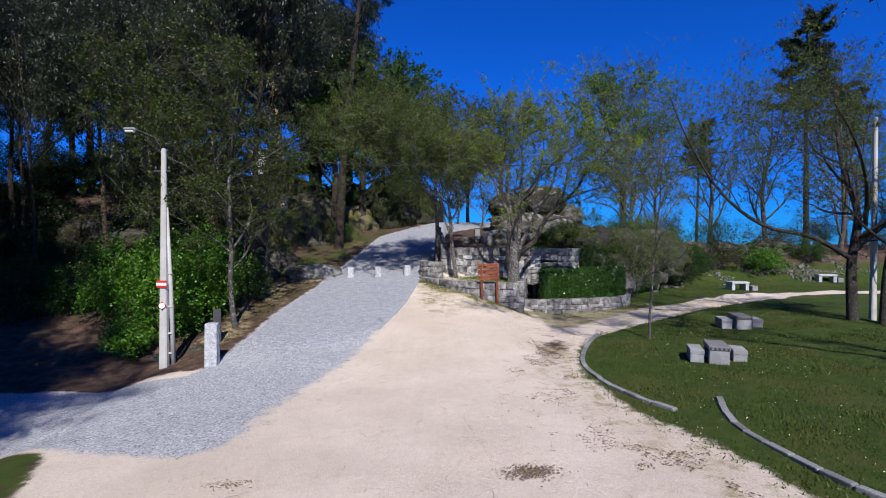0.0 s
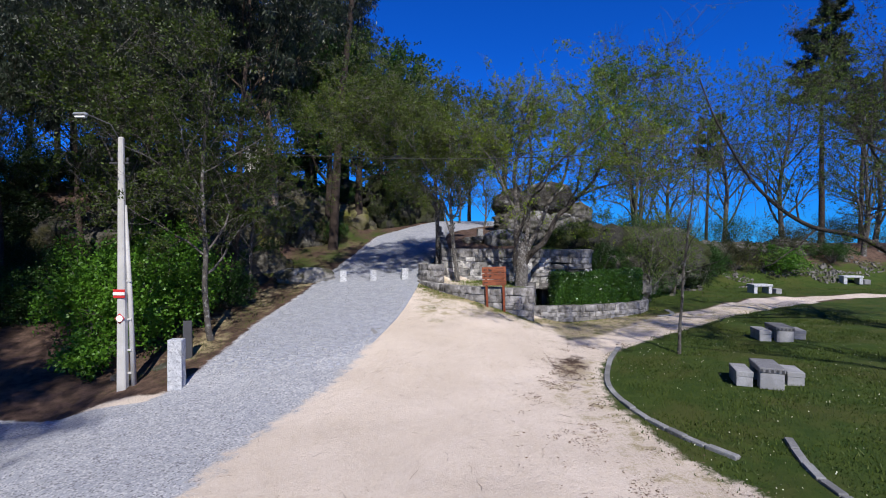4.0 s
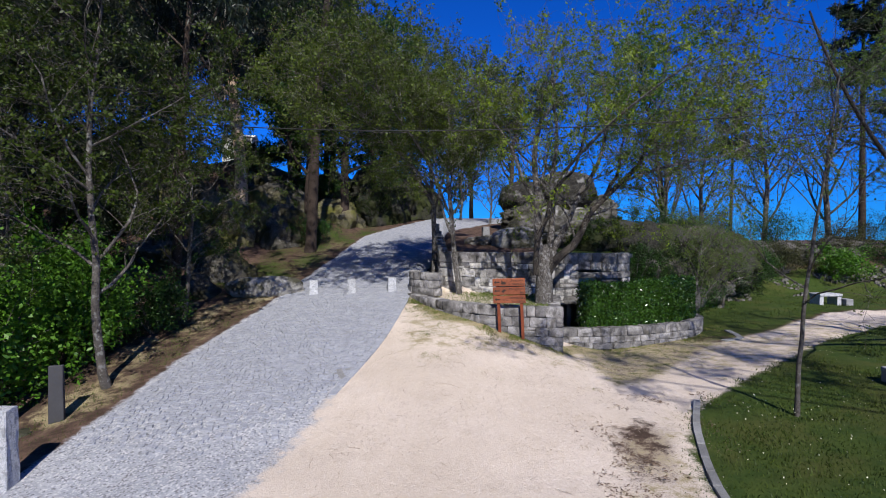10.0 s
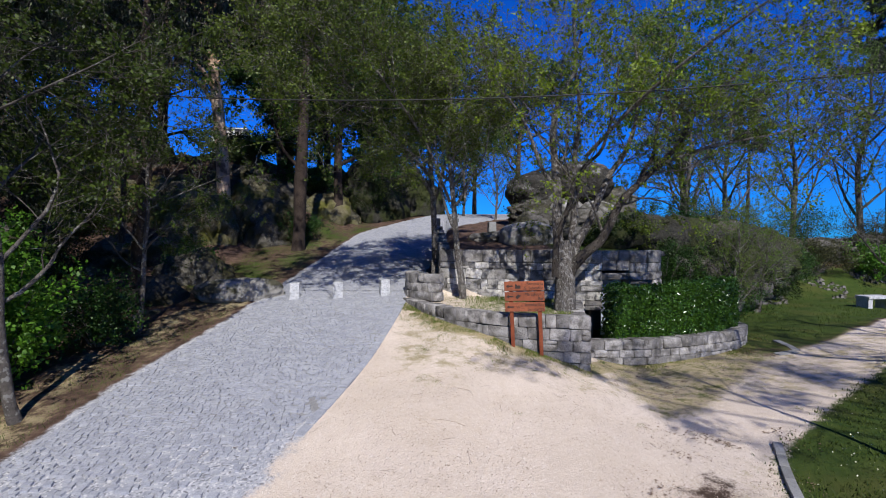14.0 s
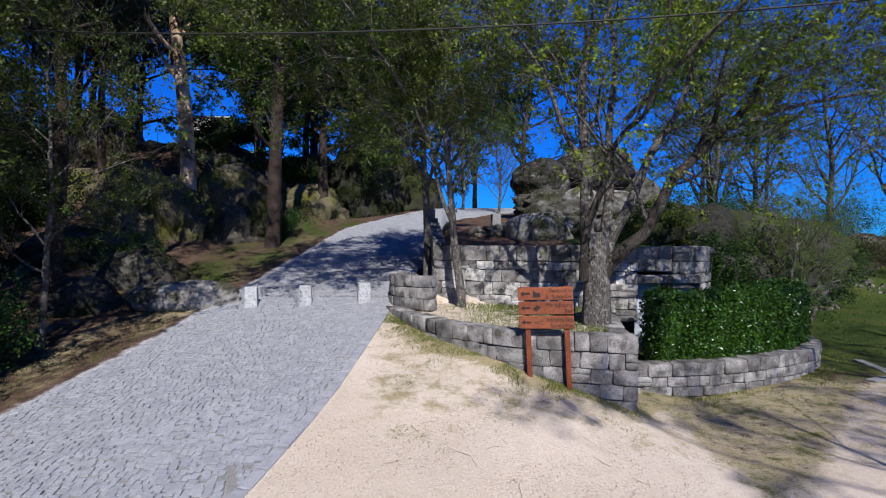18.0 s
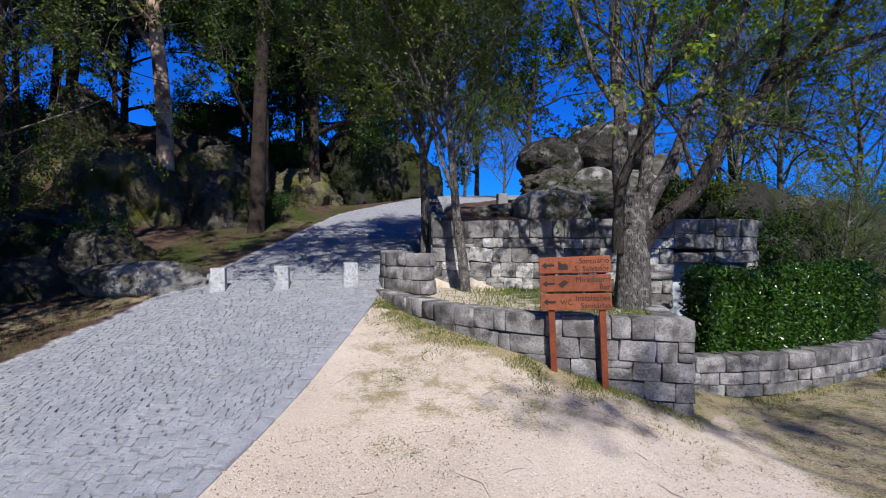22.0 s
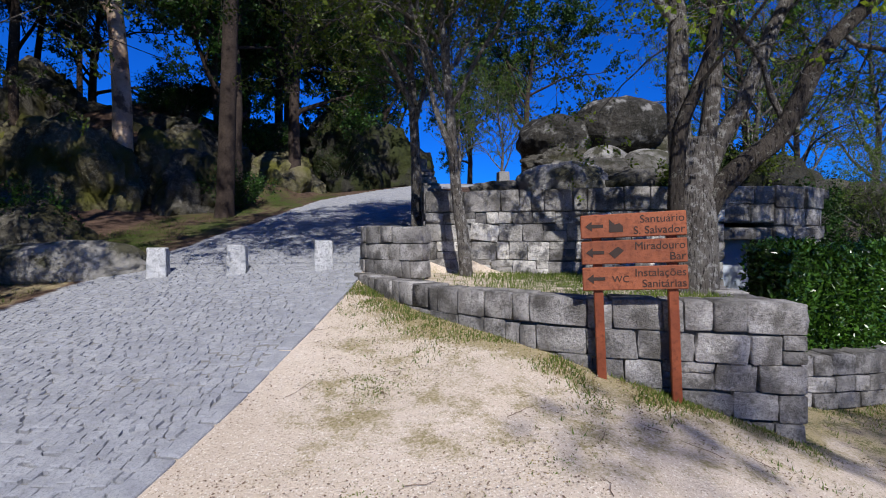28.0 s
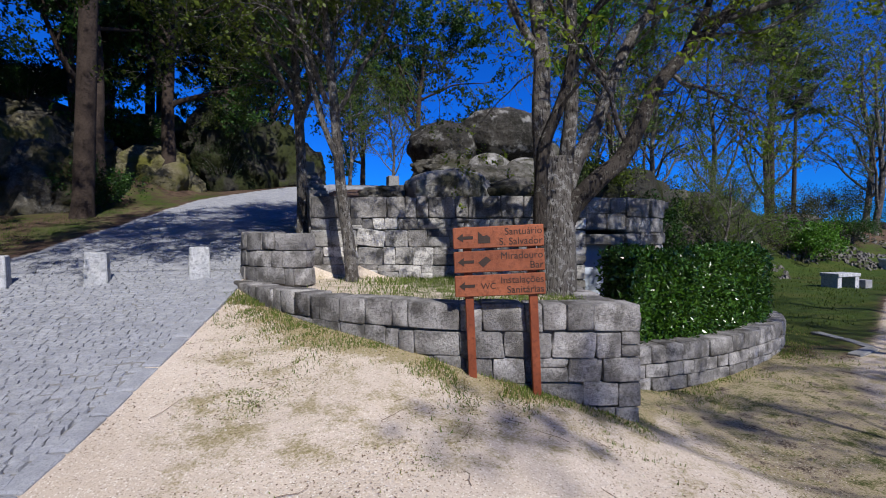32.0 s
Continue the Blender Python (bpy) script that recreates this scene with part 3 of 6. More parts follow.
def stone_wall(name, label, curve, top, base, courses, mean, thick, seed, ragged=0.35, shapes=STONES, rubble=False):
    """Courses of separate stones before a dark core; the stones' faces look to the right of the curve's run."""
    rng = np.random.default_rng(seed)
    q, l = curve
    wall = thing(name, label, "wall", kind="structure")
    core_v, core_f = [], []
    ss = np.linspace(0.03, l[-1] - 0.03, max(4, int(l[-1] / 0.25)))
    for s in ss:
        p, a = spot(curve, s)
        nx, ny = -math.sin(a), math.cos(a)
        b0 = base(p[0], p[1]) - 0.25
        t0 = top(s) - 0.05
        for off, z in ((0.05, b0), (0.05, t0), (thick - 0.05, t0), (thick - 0.05, b0)):
            core_v.append((p[0] + nx * off, p[1] + ny * off, z))
    for i in range(len(ss) - 1):
        for k in range(4):
            core_f.append((i * 4 + k, i * 4 + (k + 1) % 4, (i + 1) * 4 + (k + 1) % 4, (i + 1) * 4 + k))
    core_f += [(0, 1, 2, 3), tuple(len(core_v) - 4 + k for k in (3, 2, 1, 0))]
    put("core", raw("core", core_v, core_f), M_MORTAR, wall)
    depth = 0.0
    for c, h in enumerate(courses):
        s = 0.0
        while s < l[-1] - 0.02:
            w = min(mean * rng.choice((0.55, 0.75, 0.9, 1.05, 1.2, 1.5)) * rng.uniform(0.88, 1.14), l[-1] - s)
            if l[-1] - s - w < 0.12:
                w = l[-1] - s
            m = s + w / 2
            p, a = spot(curve, m)
            zc = top(m) - depth - h / 2 + rng.normal(0, 0.008)
            if zc + h / 2 > base(p[0], p[1]) - 0.05:
                d = thick if (c == 0 or s < 0.05 or s + w > l[-1] - 0.05) else 0.22
                k = rng.uniform(-0.012, 0.018)
                mid = (p[0] - math.sin(a) * (d / 2 - k), p[1] + math.cos(a) * (d / 2 - k), zc)
                hh = h * rng.uniform(1 - 0.04 * ragged, 1.0)
                bits = [(0.0, hh)]
                if c and rng.random() < (0.22 if rubble else 0.07):
                    cut = hh * rng.uniform(0.35, 0.65)
                    bits = [(-hh / 2 + cut / 2, cut), (cut / 2, hh - cut)]
                for dz, bh in bits:
                    kind = STONES if rubble and (c == 0 or rng.random() < 0.3) else shapes
                    put("stone", kind[rng.integers(len(kind))], None, wall, m=pose(mid[0], mid[1], mid[2] + dz, 0, rng.normal(0, 2.2 if rubble and c else 0.8 * ragged), math.degrees(a)) @ Matrix.Diagonal((w - rng.uniform(0.0, 0.014), d, bh - rng.uniform(0.0, 0.012), 1)))
            s += w
        depth += h
    return wall


stone_wall("wall_low", "low curved retaining wall of weathered grey granite blocks", LOW_WALL, lambda s: 2.05, gz, [0.29, 0.27, 0.26, 0.25, 0.25, 0.25], 0.34, 0.36, 11, 0.7)
stone_wall("wall_upper", "tall retaining wall of irregular pale and grey granite blocks", UPPER_WALL, lambda s: 3.47, lambda x, y: 1.9, [0.40, 0.21, 0.31, 0.33, 0.27, 0.28], 0.40, 0.45, 12, 1.0, STONES_SUNLIT, True)
stone_wall("wall_upper_end", "rounded end of the tall granite retaining wall beside a dark doorway", UPPER_WALL_END, lambda s: 3.45, lambda x, y: 2.72, [0.36, 0.28, 0.22], 0.34, 0.45, 13)
stone_wall("wall_upper_foot", "granite wall carrying the rounded wall end beside the doorway", along([(6.35, 23.93), (6.75, 24.35), (6.95, 25.3)]), lambda s: 2.58, lambda x, y: 0.85, [0.3, 0.28, 0.28, 0.28, 0.3, 0.3], 0.34, 0.45, 18)
stone_wall("wall_middle", "short curved granite wall between the cobbled road and the planter", MID_WALL, lambda s: 2.8, lambda x, y: 1.95, [0.27, 0.26, 0.26], 0.30, 0.32, 14)
stone_wall("wall_hedge", "low curved granite wall at the foot of the hedge", HEDGE_WALL, lambda s: 1.2, gz, [0.26, 0.2, 0.2], 0.34, 0.34, 15)
stone_wall("wall_road", "granite wall along the edge of the cobbled road", ROAD_EDGE_WALL, lambda s: 4.35 - 0.25 * s, lambda x, y: gz(-0.8, y), [0.3, 0.3, 0.3, 0.3, 0.3], 0.42, 0.35, 16)
# the planter's return towards the doorway
stone_wall("wall_return", "granite return wall of the planter beside the doorway", along([(3.36, 20.5), (3.7, 22.0), (4.1, 23.7)]), lambda s: 2.03, lambda x, y: 0.8, [0.3, 0.28, 0.27, 0.26], 0.42, 0.34, 17)

# doorway under the wall: lintel, pillar, side wall, door leaf and small window panel
doorway = thing("doorway", "dark doorway with a granite lintel set into the retaining wall", "doorway", kind="structure")
part("lintel", box_bm(1.7, 0.4, 0.2, (5.5, 23.98, 2.58), 0.02, 0.01), M_STONE, doorway)
part("parapet", box_bm(0.42, 0.4, 0.3, (4.96, 23.95, 2.86), 0.02, 0.01), M_STONE, doorway)
part("parapet", box_bm(0.40, 0.4, 0.3, (5.38, 23.95, 2.86), 0.02, 0.01), M_STONE, doorway)
part("coping", box_bm(0.48, 0.42, 0.29, (4.99, 23.95, 3.16), 0.02, 0.01), M_STONE, doorway)
part("coping", box_bm(0.36, 0.42, 0.29, (5.41, 23.95, 3.16), 0.02, 0.01), M_STONE, doorway)
part("back_wall", box_bm(2.4, 0.12, 2.6, (5.6, 25.36, 0.8), 0.01), M_MORTAR, doorway)
part("roof_slab", box_bm(2.3, 1.35, 0.14, (5.65, 24.85, 3.28), 0.01), M_STONE, doorway)
part("side_wall", box_bm(0.14, 1.4, 2.4, (4.5, 24.7, 0.8), 0.01), M_MORTAR, doorway)
door = part("door_leaf", box_bm(0.62, 0.05, 1.78, (5.2, 24.3, 0.82), 0.01), M_DOOR, doorway, "pale blue painted metal door in the doorway")
part("door_handle", box_bm(0.05, 0.12, 0.03, (5.4, 24.26, 1.75), 0.008), M_METAL, door)
part("sign_panel", box_bm(0.5, 0.02, 0.26, (6.0, 24.1, 2.30), 0.004), M_WHITE, doorway, "small pale panel on the wall")


# ---- rocks ----
def rock(name, label, at, size, seed, material=None, rough=0.28, turn=0.0, cat="boulder", sub=4):
    bm = bmesh.new()
    bmesh.ops.create_icosphere(bm, subdivisions=sub, radius=1)
    off = Vector((seed * 3.7, seed * 1.3, seed * 2.1))
    for v in bm.verts:
        c = v.co.normalized()
        n = noise.fractal(c * 1.3 + off, 0.9, 2.0, 3) * rough + noise.fractal(c * 5 + off, 0.7, 2.2, 4) * rough * 0.24 + noise.noise(c * 11 + off) * rough * 0.05
        crack = abs(noise.noise(c * 1.7 + off * 2))
        n -= (0.0 if rough < 0.15 else 1.0) * (0.2 * max(0, 0.09 - crack) / 0.09 + 0.1 * max(0, 0.06 - abs(noise.noise(c * 3.1 + off))) / 0.06)
        k = 1 + n
        # blocky: flatten towards a rounded box
        e = 0.9
        s = (abs(c.x) ** (2 / e) + abs(c.y) ** (2 / e) + abs(c.z) ** (2 / e)) ** (-e / 2)
        v.co = c * s * k
    for f in bm.faces:
        f.smooth = True
    for v in bm.verts:
        v.co = Vector((v.co.x * size[0], v.co.y * size[1], v.co.z * size[2]))
    me = bpy.data.meshes.new(name)
    bm.to_mesh(me)
    bm.free()
    ob = put(name, me, material or M_BOULDER, m=pose(*at, 0, 0, turn))
    return tagged(ob, label, cat)


CRUST_ROCK = "rounded dark granite boulder with grey lichen patches"
DARK_ROCK = "dark moss-covered granite boulder on the wooded slope"
PALE_ROCK = "weathered grey granite rock on the terrace"
for i, (x, y, z, sx, sy, sz, pale, turn) in enumerate((
    (-6.5, 24.75, 2.12, 1.4, 0.55, 0.46, 2, 4), (-9.3, 24.9, 1.7, 1.0, 0.8, 0.85, 0, 30), (-8.7, 23.6, 1.3, 0.55, 0.5, 0.45, 1, 10),
    (-9.3, 27.4, 2.4, 1.3, 1.0, 1.0, 0, 15), (-11.9, 33.4, 4.0, 1.7, 1.6, 2.7, 5, 12), (-13.9, 34.0, 4.3, 1.8, 1.6, 2.7, 5, -18), (-10.2, 35.2, 4.6, 1.6, 1.4, 2.2, 5, 25), (-9.0, 34.6, 4.0, 1.3, 1.4, 1.9, 0, 40), (-13.2, 30.2, 2.6, 2.0, 1.6, 1.3, 0, 70),
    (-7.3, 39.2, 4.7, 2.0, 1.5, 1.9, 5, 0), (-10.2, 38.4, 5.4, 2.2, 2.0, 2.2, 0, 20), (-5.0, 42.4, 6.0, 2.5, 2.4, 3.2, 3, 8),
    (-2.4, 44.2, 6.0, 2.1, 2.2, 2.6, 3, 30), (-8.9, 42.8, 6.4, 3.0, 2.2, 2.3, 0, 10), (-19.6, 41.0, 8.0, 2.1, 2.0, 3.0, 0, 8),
    (-16.6, 36.4, 5.0, 2.2, 1.8, 2.0, 5, 30), (-13.0, 40.0, 6.6, 2.6, 1.8, 1.9, 0, 60), (-16.6, 41.5, 7.6, 2.2, 2.0, 1.7, 0, 40), (-19.0, 30.0, 3.2, 1.8, 1.6, 1.3, 0, 20),
    (-22.0, 31.0, 3.6, 2.2, 1.8, 1.6, 0, 50), (-26.0, 33.0, 3.6, 2.6, 2.0, 2.0, 0, 10), (-16.0, 27.5, 2.0, 1.2, 1.0, 0.8, 0, 25),
    (4.55, 34.2, 6.15, 1.3, 1.4, 1.0, 4, 10), (6.7, 34.0, 6.6, 1.75, 1.5, 1.05, 4, -10), (5.9, 32.8, 5.2, 0.9, 0.8, 0.55, 2, 30),
    (7.3, 32.6, 5.1, 0.9, 0.8, 0.5, 2, 0), (8.6, 34.0, 5.5, 1.2, 1.0, 0.8, 1, 50), (5.0, 33.5, 5.0, 1.8, 1.2, 0.7, 0, 0),
    (3.3, 28.0, 3.85, 1.2, 0.9, 0.62, 2, 15), (5.0, 28.0, 3.75, 1.2, 0.9, 0.5, 1, -20), (1.9, 28.9, 3.75, 0.9, 0.8, 0.35, 1, 40), (3.9, 31.0, 4.4, 1.0, 0.8, 0.42, 1, 70), (5.3, 31.4, 4.6, 1.1, 0.8, 0.55, 1, 10), (6.5, 31.8, 4.7, 0.9, 0.8, 0.6, 1, 35), (4.5, 33.0, 4.9, 1.0, 0.8, 0.6, 1, 0),
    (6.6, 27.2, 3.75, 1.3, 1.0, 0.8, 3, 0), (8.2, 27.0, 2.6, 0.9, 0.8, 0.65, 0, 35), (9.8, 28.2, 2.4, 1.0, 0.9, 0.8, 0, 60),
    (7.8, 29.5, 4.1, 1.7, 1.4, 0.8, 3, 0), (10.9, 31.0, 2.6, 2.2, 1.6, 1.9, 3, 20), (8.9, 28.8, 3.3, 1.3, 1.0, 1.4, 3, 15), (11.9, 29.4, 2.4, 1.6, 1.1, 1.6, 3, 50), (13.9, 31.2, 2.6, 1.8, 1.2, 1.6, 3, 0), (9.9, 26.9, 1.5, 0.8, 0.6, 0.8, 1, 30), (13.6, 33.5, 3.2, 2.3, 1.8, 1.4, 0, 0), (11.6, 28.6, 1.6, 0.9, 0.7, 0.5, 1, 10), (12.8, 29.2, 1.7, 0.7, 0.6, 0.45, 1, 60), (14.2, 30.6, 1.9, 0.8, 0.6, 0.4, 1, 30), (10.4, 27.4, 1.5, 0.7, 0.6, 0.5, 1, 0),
    (9.4, 26.2, 1.4, 0.8, 0.6, 0.6, 1, 15), (15.5, 35.5, 3.0, 1.6, 1.2, 0.9, 1, 0), (18.5, 36.5, 3.0, 1.8, 1.3, 0.9, 1, 20),
    (22.0, 37.5, 3.0, 1.7, 1.4, 0.8, 1, 50), (25.5, 38.0, 3.2, 2.0, 1.4, 0.9, 1, 10), (16.5, 40.0, 4.2, 2.4, 1.8, 1.0, 1, 10),
    (-8.9, 15.6, -0.15, 0.4, 0.3, 0.28, 1, 0), (-8.0, 16.0, 0.05, 0.35, 0.3, 0.22, 1, 40), (-7.6, 15.4, -0.1, 0.28, 0.2, 0.2, 1, 10))):
    # Material 3 is the darkened rock that holds shade in its colour.
    rock("boulder", (CRUST_ROCK if pale == 4 else PALE_ROCK if pale in (1, 2) else DARK_ROCK) if z > 1.2 else "small granite boulder beside the road", (x, y, z), (sx, sy, sz), i + 1, (M_BOULDER, M_ROCK_GREY, M_ROCK_PALE, M_ROCK_SHADED, M_CRUST, M_ROCK_MOSS)[pale], 0.12 if pale in (2, 4) else 0.24, turn, sub=5 if max(sx, sy) > 1.3 else 4 if max(sx, sy) > 0.6 else 3)


# ---- trees ----
def grow(rng, p, d, length, r, level, spec, out):
    """One limb with its side shoots; out collects (points, radii, level)."""
    n = max(3 if level < 3 else 2, int(length / spec["seg"][level]))
    pts, q, dd = [np.array(p, float)], np.array(p, float), np.array(d, float)
    for i in range(n):
        dd = dd + rng.normal(0, spec["wob"][level], 3) + np.array([0, 0, spec["lift"][level]])
        dd /= np.linalg.norm(dd)
        q = q + dd * length / n
        pts.append(q.copy())
    pts = np.array(pts)
    rad = r * (1 - np.linspace(0, 1, n + 1) ** 1.1 * (1 - spec["tip"][level]))
    out.append((pts, rad, level))
    sprout(rng, pts, rad, length, level, spec, out)


def sprout(rng, pts, rad, length, level, spec, out):
    if level + 1 >= len(spec["kids"]):
        return
    n = len(pts) - 1
    k = rng.poisson(spec["kids"][level] * spec.get("dense", 1.0)) if level else int(spec["kids"][level])
    for c in range(max(k, 1)):
        u = spec["from"][level] + (1 - spec["from"][level]) * ((c + rng.uniform(0, 1)) / max(k, 1))
        i = min(int(u * n), n - 1)
        at = pts[i] + (pts[i + 1] - pts[i]) * (u * n - i)
        axis_d = pts[i + 1] - pts[i]
        axis_d /= np.linalg.norm(axis_d) + 1e-9
        side = np.cross(axis_d, rng.normal(0, 1, 3))
        side /= np.linalg.norm(side) + 1e-9
        ang = radians(spec["angle"][level]) * rng.uniform(0.75, 1.25)
        dd = axis_d * math.cos(ang) + side * math.sin(ang)
        ln = length * spec["ratio"][level] * rng.uniform(0.7, 1.25) * (1.15 - 0.6 * (u if spec.get("cone") else abs(u - 0.55)))
        grow(rng, at, dd, ln, max(rad[i] * spec["thin"][level], 0.004), level + 1, spec, out)


def wood_mesh(name, limbs):
    V, F, k = [], [], 0
    for pts, rad, level in limbs:
        sides = 10 if rad[0] > 0.1 else 6 if rad[0] > 0.03 else 3
        v, f = tube(pts, rad, sides)
        V.append(v)
        F.append(f + k)
        k += len(v)
    return raw(name, np.concatenate(V), np.concatenate(F), True)


def leaf_mesh(name, centres, rng, length, width, droop=0.0, spread=1.0, fold=0.0, upright=0.0):
    """Pointed leaves, each a folded pair of triangles, at centres, facing anyhow."""
    n = len(centres)
    d = rng.normal(0, 1, (n, 3))
    d[:, 2] = d[:, 2] * spread - droop + upright
    d /= np.linalg.norm(d, axis=1)[:, None] + 1e-9
    s = np.cross(d, rng.normal(0, 1, (n, 3)))
    s /= np.linalg.norm(s, axis=1)[:, None] + 1e-9
    up = np.cross(s, d)
    L = (length * rng.uniform(0.6, 1.3, n))[:, None]
    W = (width * rng.uniform(0.6, 1.3, n))[:, None]
    a = centres
    b = centres + d * L * 0.45 + s * W * 0.5 + up * W * fold
    c = centres + d * L
    e = centres + d * L * 0.45 - s * W * 0.5 + up * W * fold
    v = np.stack([a, b, c, e], 1).reshape(-1, 3)
    f = np.arange(n * 4).reshape(-1, 4)
    return raw(name, v, f)


def scatter(rng, limbs, levels, per_metre, jitter, gather=5):
    out = []
    for pts, rad, level in limbs:
        if level not in levels:
            continue
        seg = np.linalg.norm(np.diff(pts, axis=0), axis=1)
        n = rng.poisson(seg.sum() * per_metre / gather)
        if n:
            u = rng.uniform(0.15, 1, n) * (len(pts) - 1)
            i = np.minimum(u.astype(int), len(pts) - 2)
            out.append(pts[i] + (pts[i + 1] - pts[i]) * (u - i)[:, None] + rng.normal(0, jitter, (n, 3)))
    out = [np.repeat(o, gather, 0) + rng.normal(0, 0.045 if gather > 1 else 0, (len(o) * gather, 3)) for o in out]
    return np.concatenate(out) if out else np.zeros((1, 3))


SPRING = dict(seg=(0.5, 0.35, 0.25, 0.2, 0.15), wob=(0.06, 0.14, 0.16, 0.18, 0.2), lift=(0.03, 0.04, 0.03, 0.02, 0.0), tip=(0.25, 0.25, 0.3, 0.4, 0.5),
              kids=(9, 7, 6, 4, 0), angle=(52, 48, 45, 45, 40), ratio=(0.5, 0.5, 0.5, 0.5, 0.5), thin=(0.5, 0.5, 0.5, 0.5, 0.5))
SPRING["from"] = (0.3, 0.25, 0.2, 0.2, 0.2)
EUC = dict(seg=(0.8, 0.5, 0.35, 0.3), wob=(0.03, 0.1, 0.14, 0.18), lift=(0.03, 0.06, 0.0, -0.12), tip=(0.2, 0.2, 0.3, 0.4),
           kids=(16, 8, 6, 0), angle=(42, 45, 50, 40), ratio=(0.30, 0.45, 0.5, 0.5), thin=(0.4, 0.45, 0.45, 0.5))
EUC["from"] = (0.34, 0.2, 0.15, 0.2)
PINE = dict(seg=(0.9, 0.45, 0.3), wob=(0.015, 0.07, 0.12), lift=(0.02, 0.02, 0.05), tip=(0.25, 0.2, 0.4),
            kids=(26, 10, 0), angle=(82, 45, 40), ratio=(0.2, 0.32, 0.5), thin=(0.28, 0.4, 0.4), cone=True)
PINE["from"] = (0.5, 0.3, 0.2)


def tree(name, label, at, height, radius, spec, bark, leaf, leaf_size, per_metre, seed, levels=(2, 3, 4), wood=4, jitter=0.03, droop=0.0, lean=(0, 0), gather=6, stems=None, group="", cat="tree", upright=0.0):
    rng = np.random.default_rng(seed)
    ob = thing(name, label, cat, at, 0, group)
    limbs = []
    if stems:
        for pts, r0, r1, *bare in stems:
            q, l = along(pts)
            q = q[::6]
            rad = np.linspace(r0, r1, len(q))
            limbs.append((q, rad, 0))
            if not bare:
                sprout(rng, q, rad, min(l[-1] * 0.85, 5.0), 0, spec, limbs)
    else:
        grow(rng, (0, 0, -0.15), (lean[0], lean[1], 1), height, radius, 0, spec, limbs)
        limbs[0][1][0] *= 1.25
    for i, l in enumerate(l for l in limbs if l[2] == 0):
        put("limb" if i else "trunk", wood_mesh("limb" if i else "trunk", [l]), bark, ob)
    tagged(put("branchwork", wood_mesh("branchwork", [l for l in limbs if 0 < l[2] <= wood]), bark, ob), kind="stuff")
    c = scatter(rng, limbs, levels, per_metre, jitter, gather)
    crown = put("crown", leaf_mesh("crown", c, rng, leaf_size[0], leaf_size[1], droop, upright=upright), leaf, ob)
    tagged(crown, kind="stuff")
    return ob


def again(ob, x, y, turn, size=1.0, label=""):
    c = copy_thing(ob, pose(x, y, gz(x, y), 0, 0, turn) @ Matrix.Diagonal((size, size, size, 1)))
    return tagged(c, label)


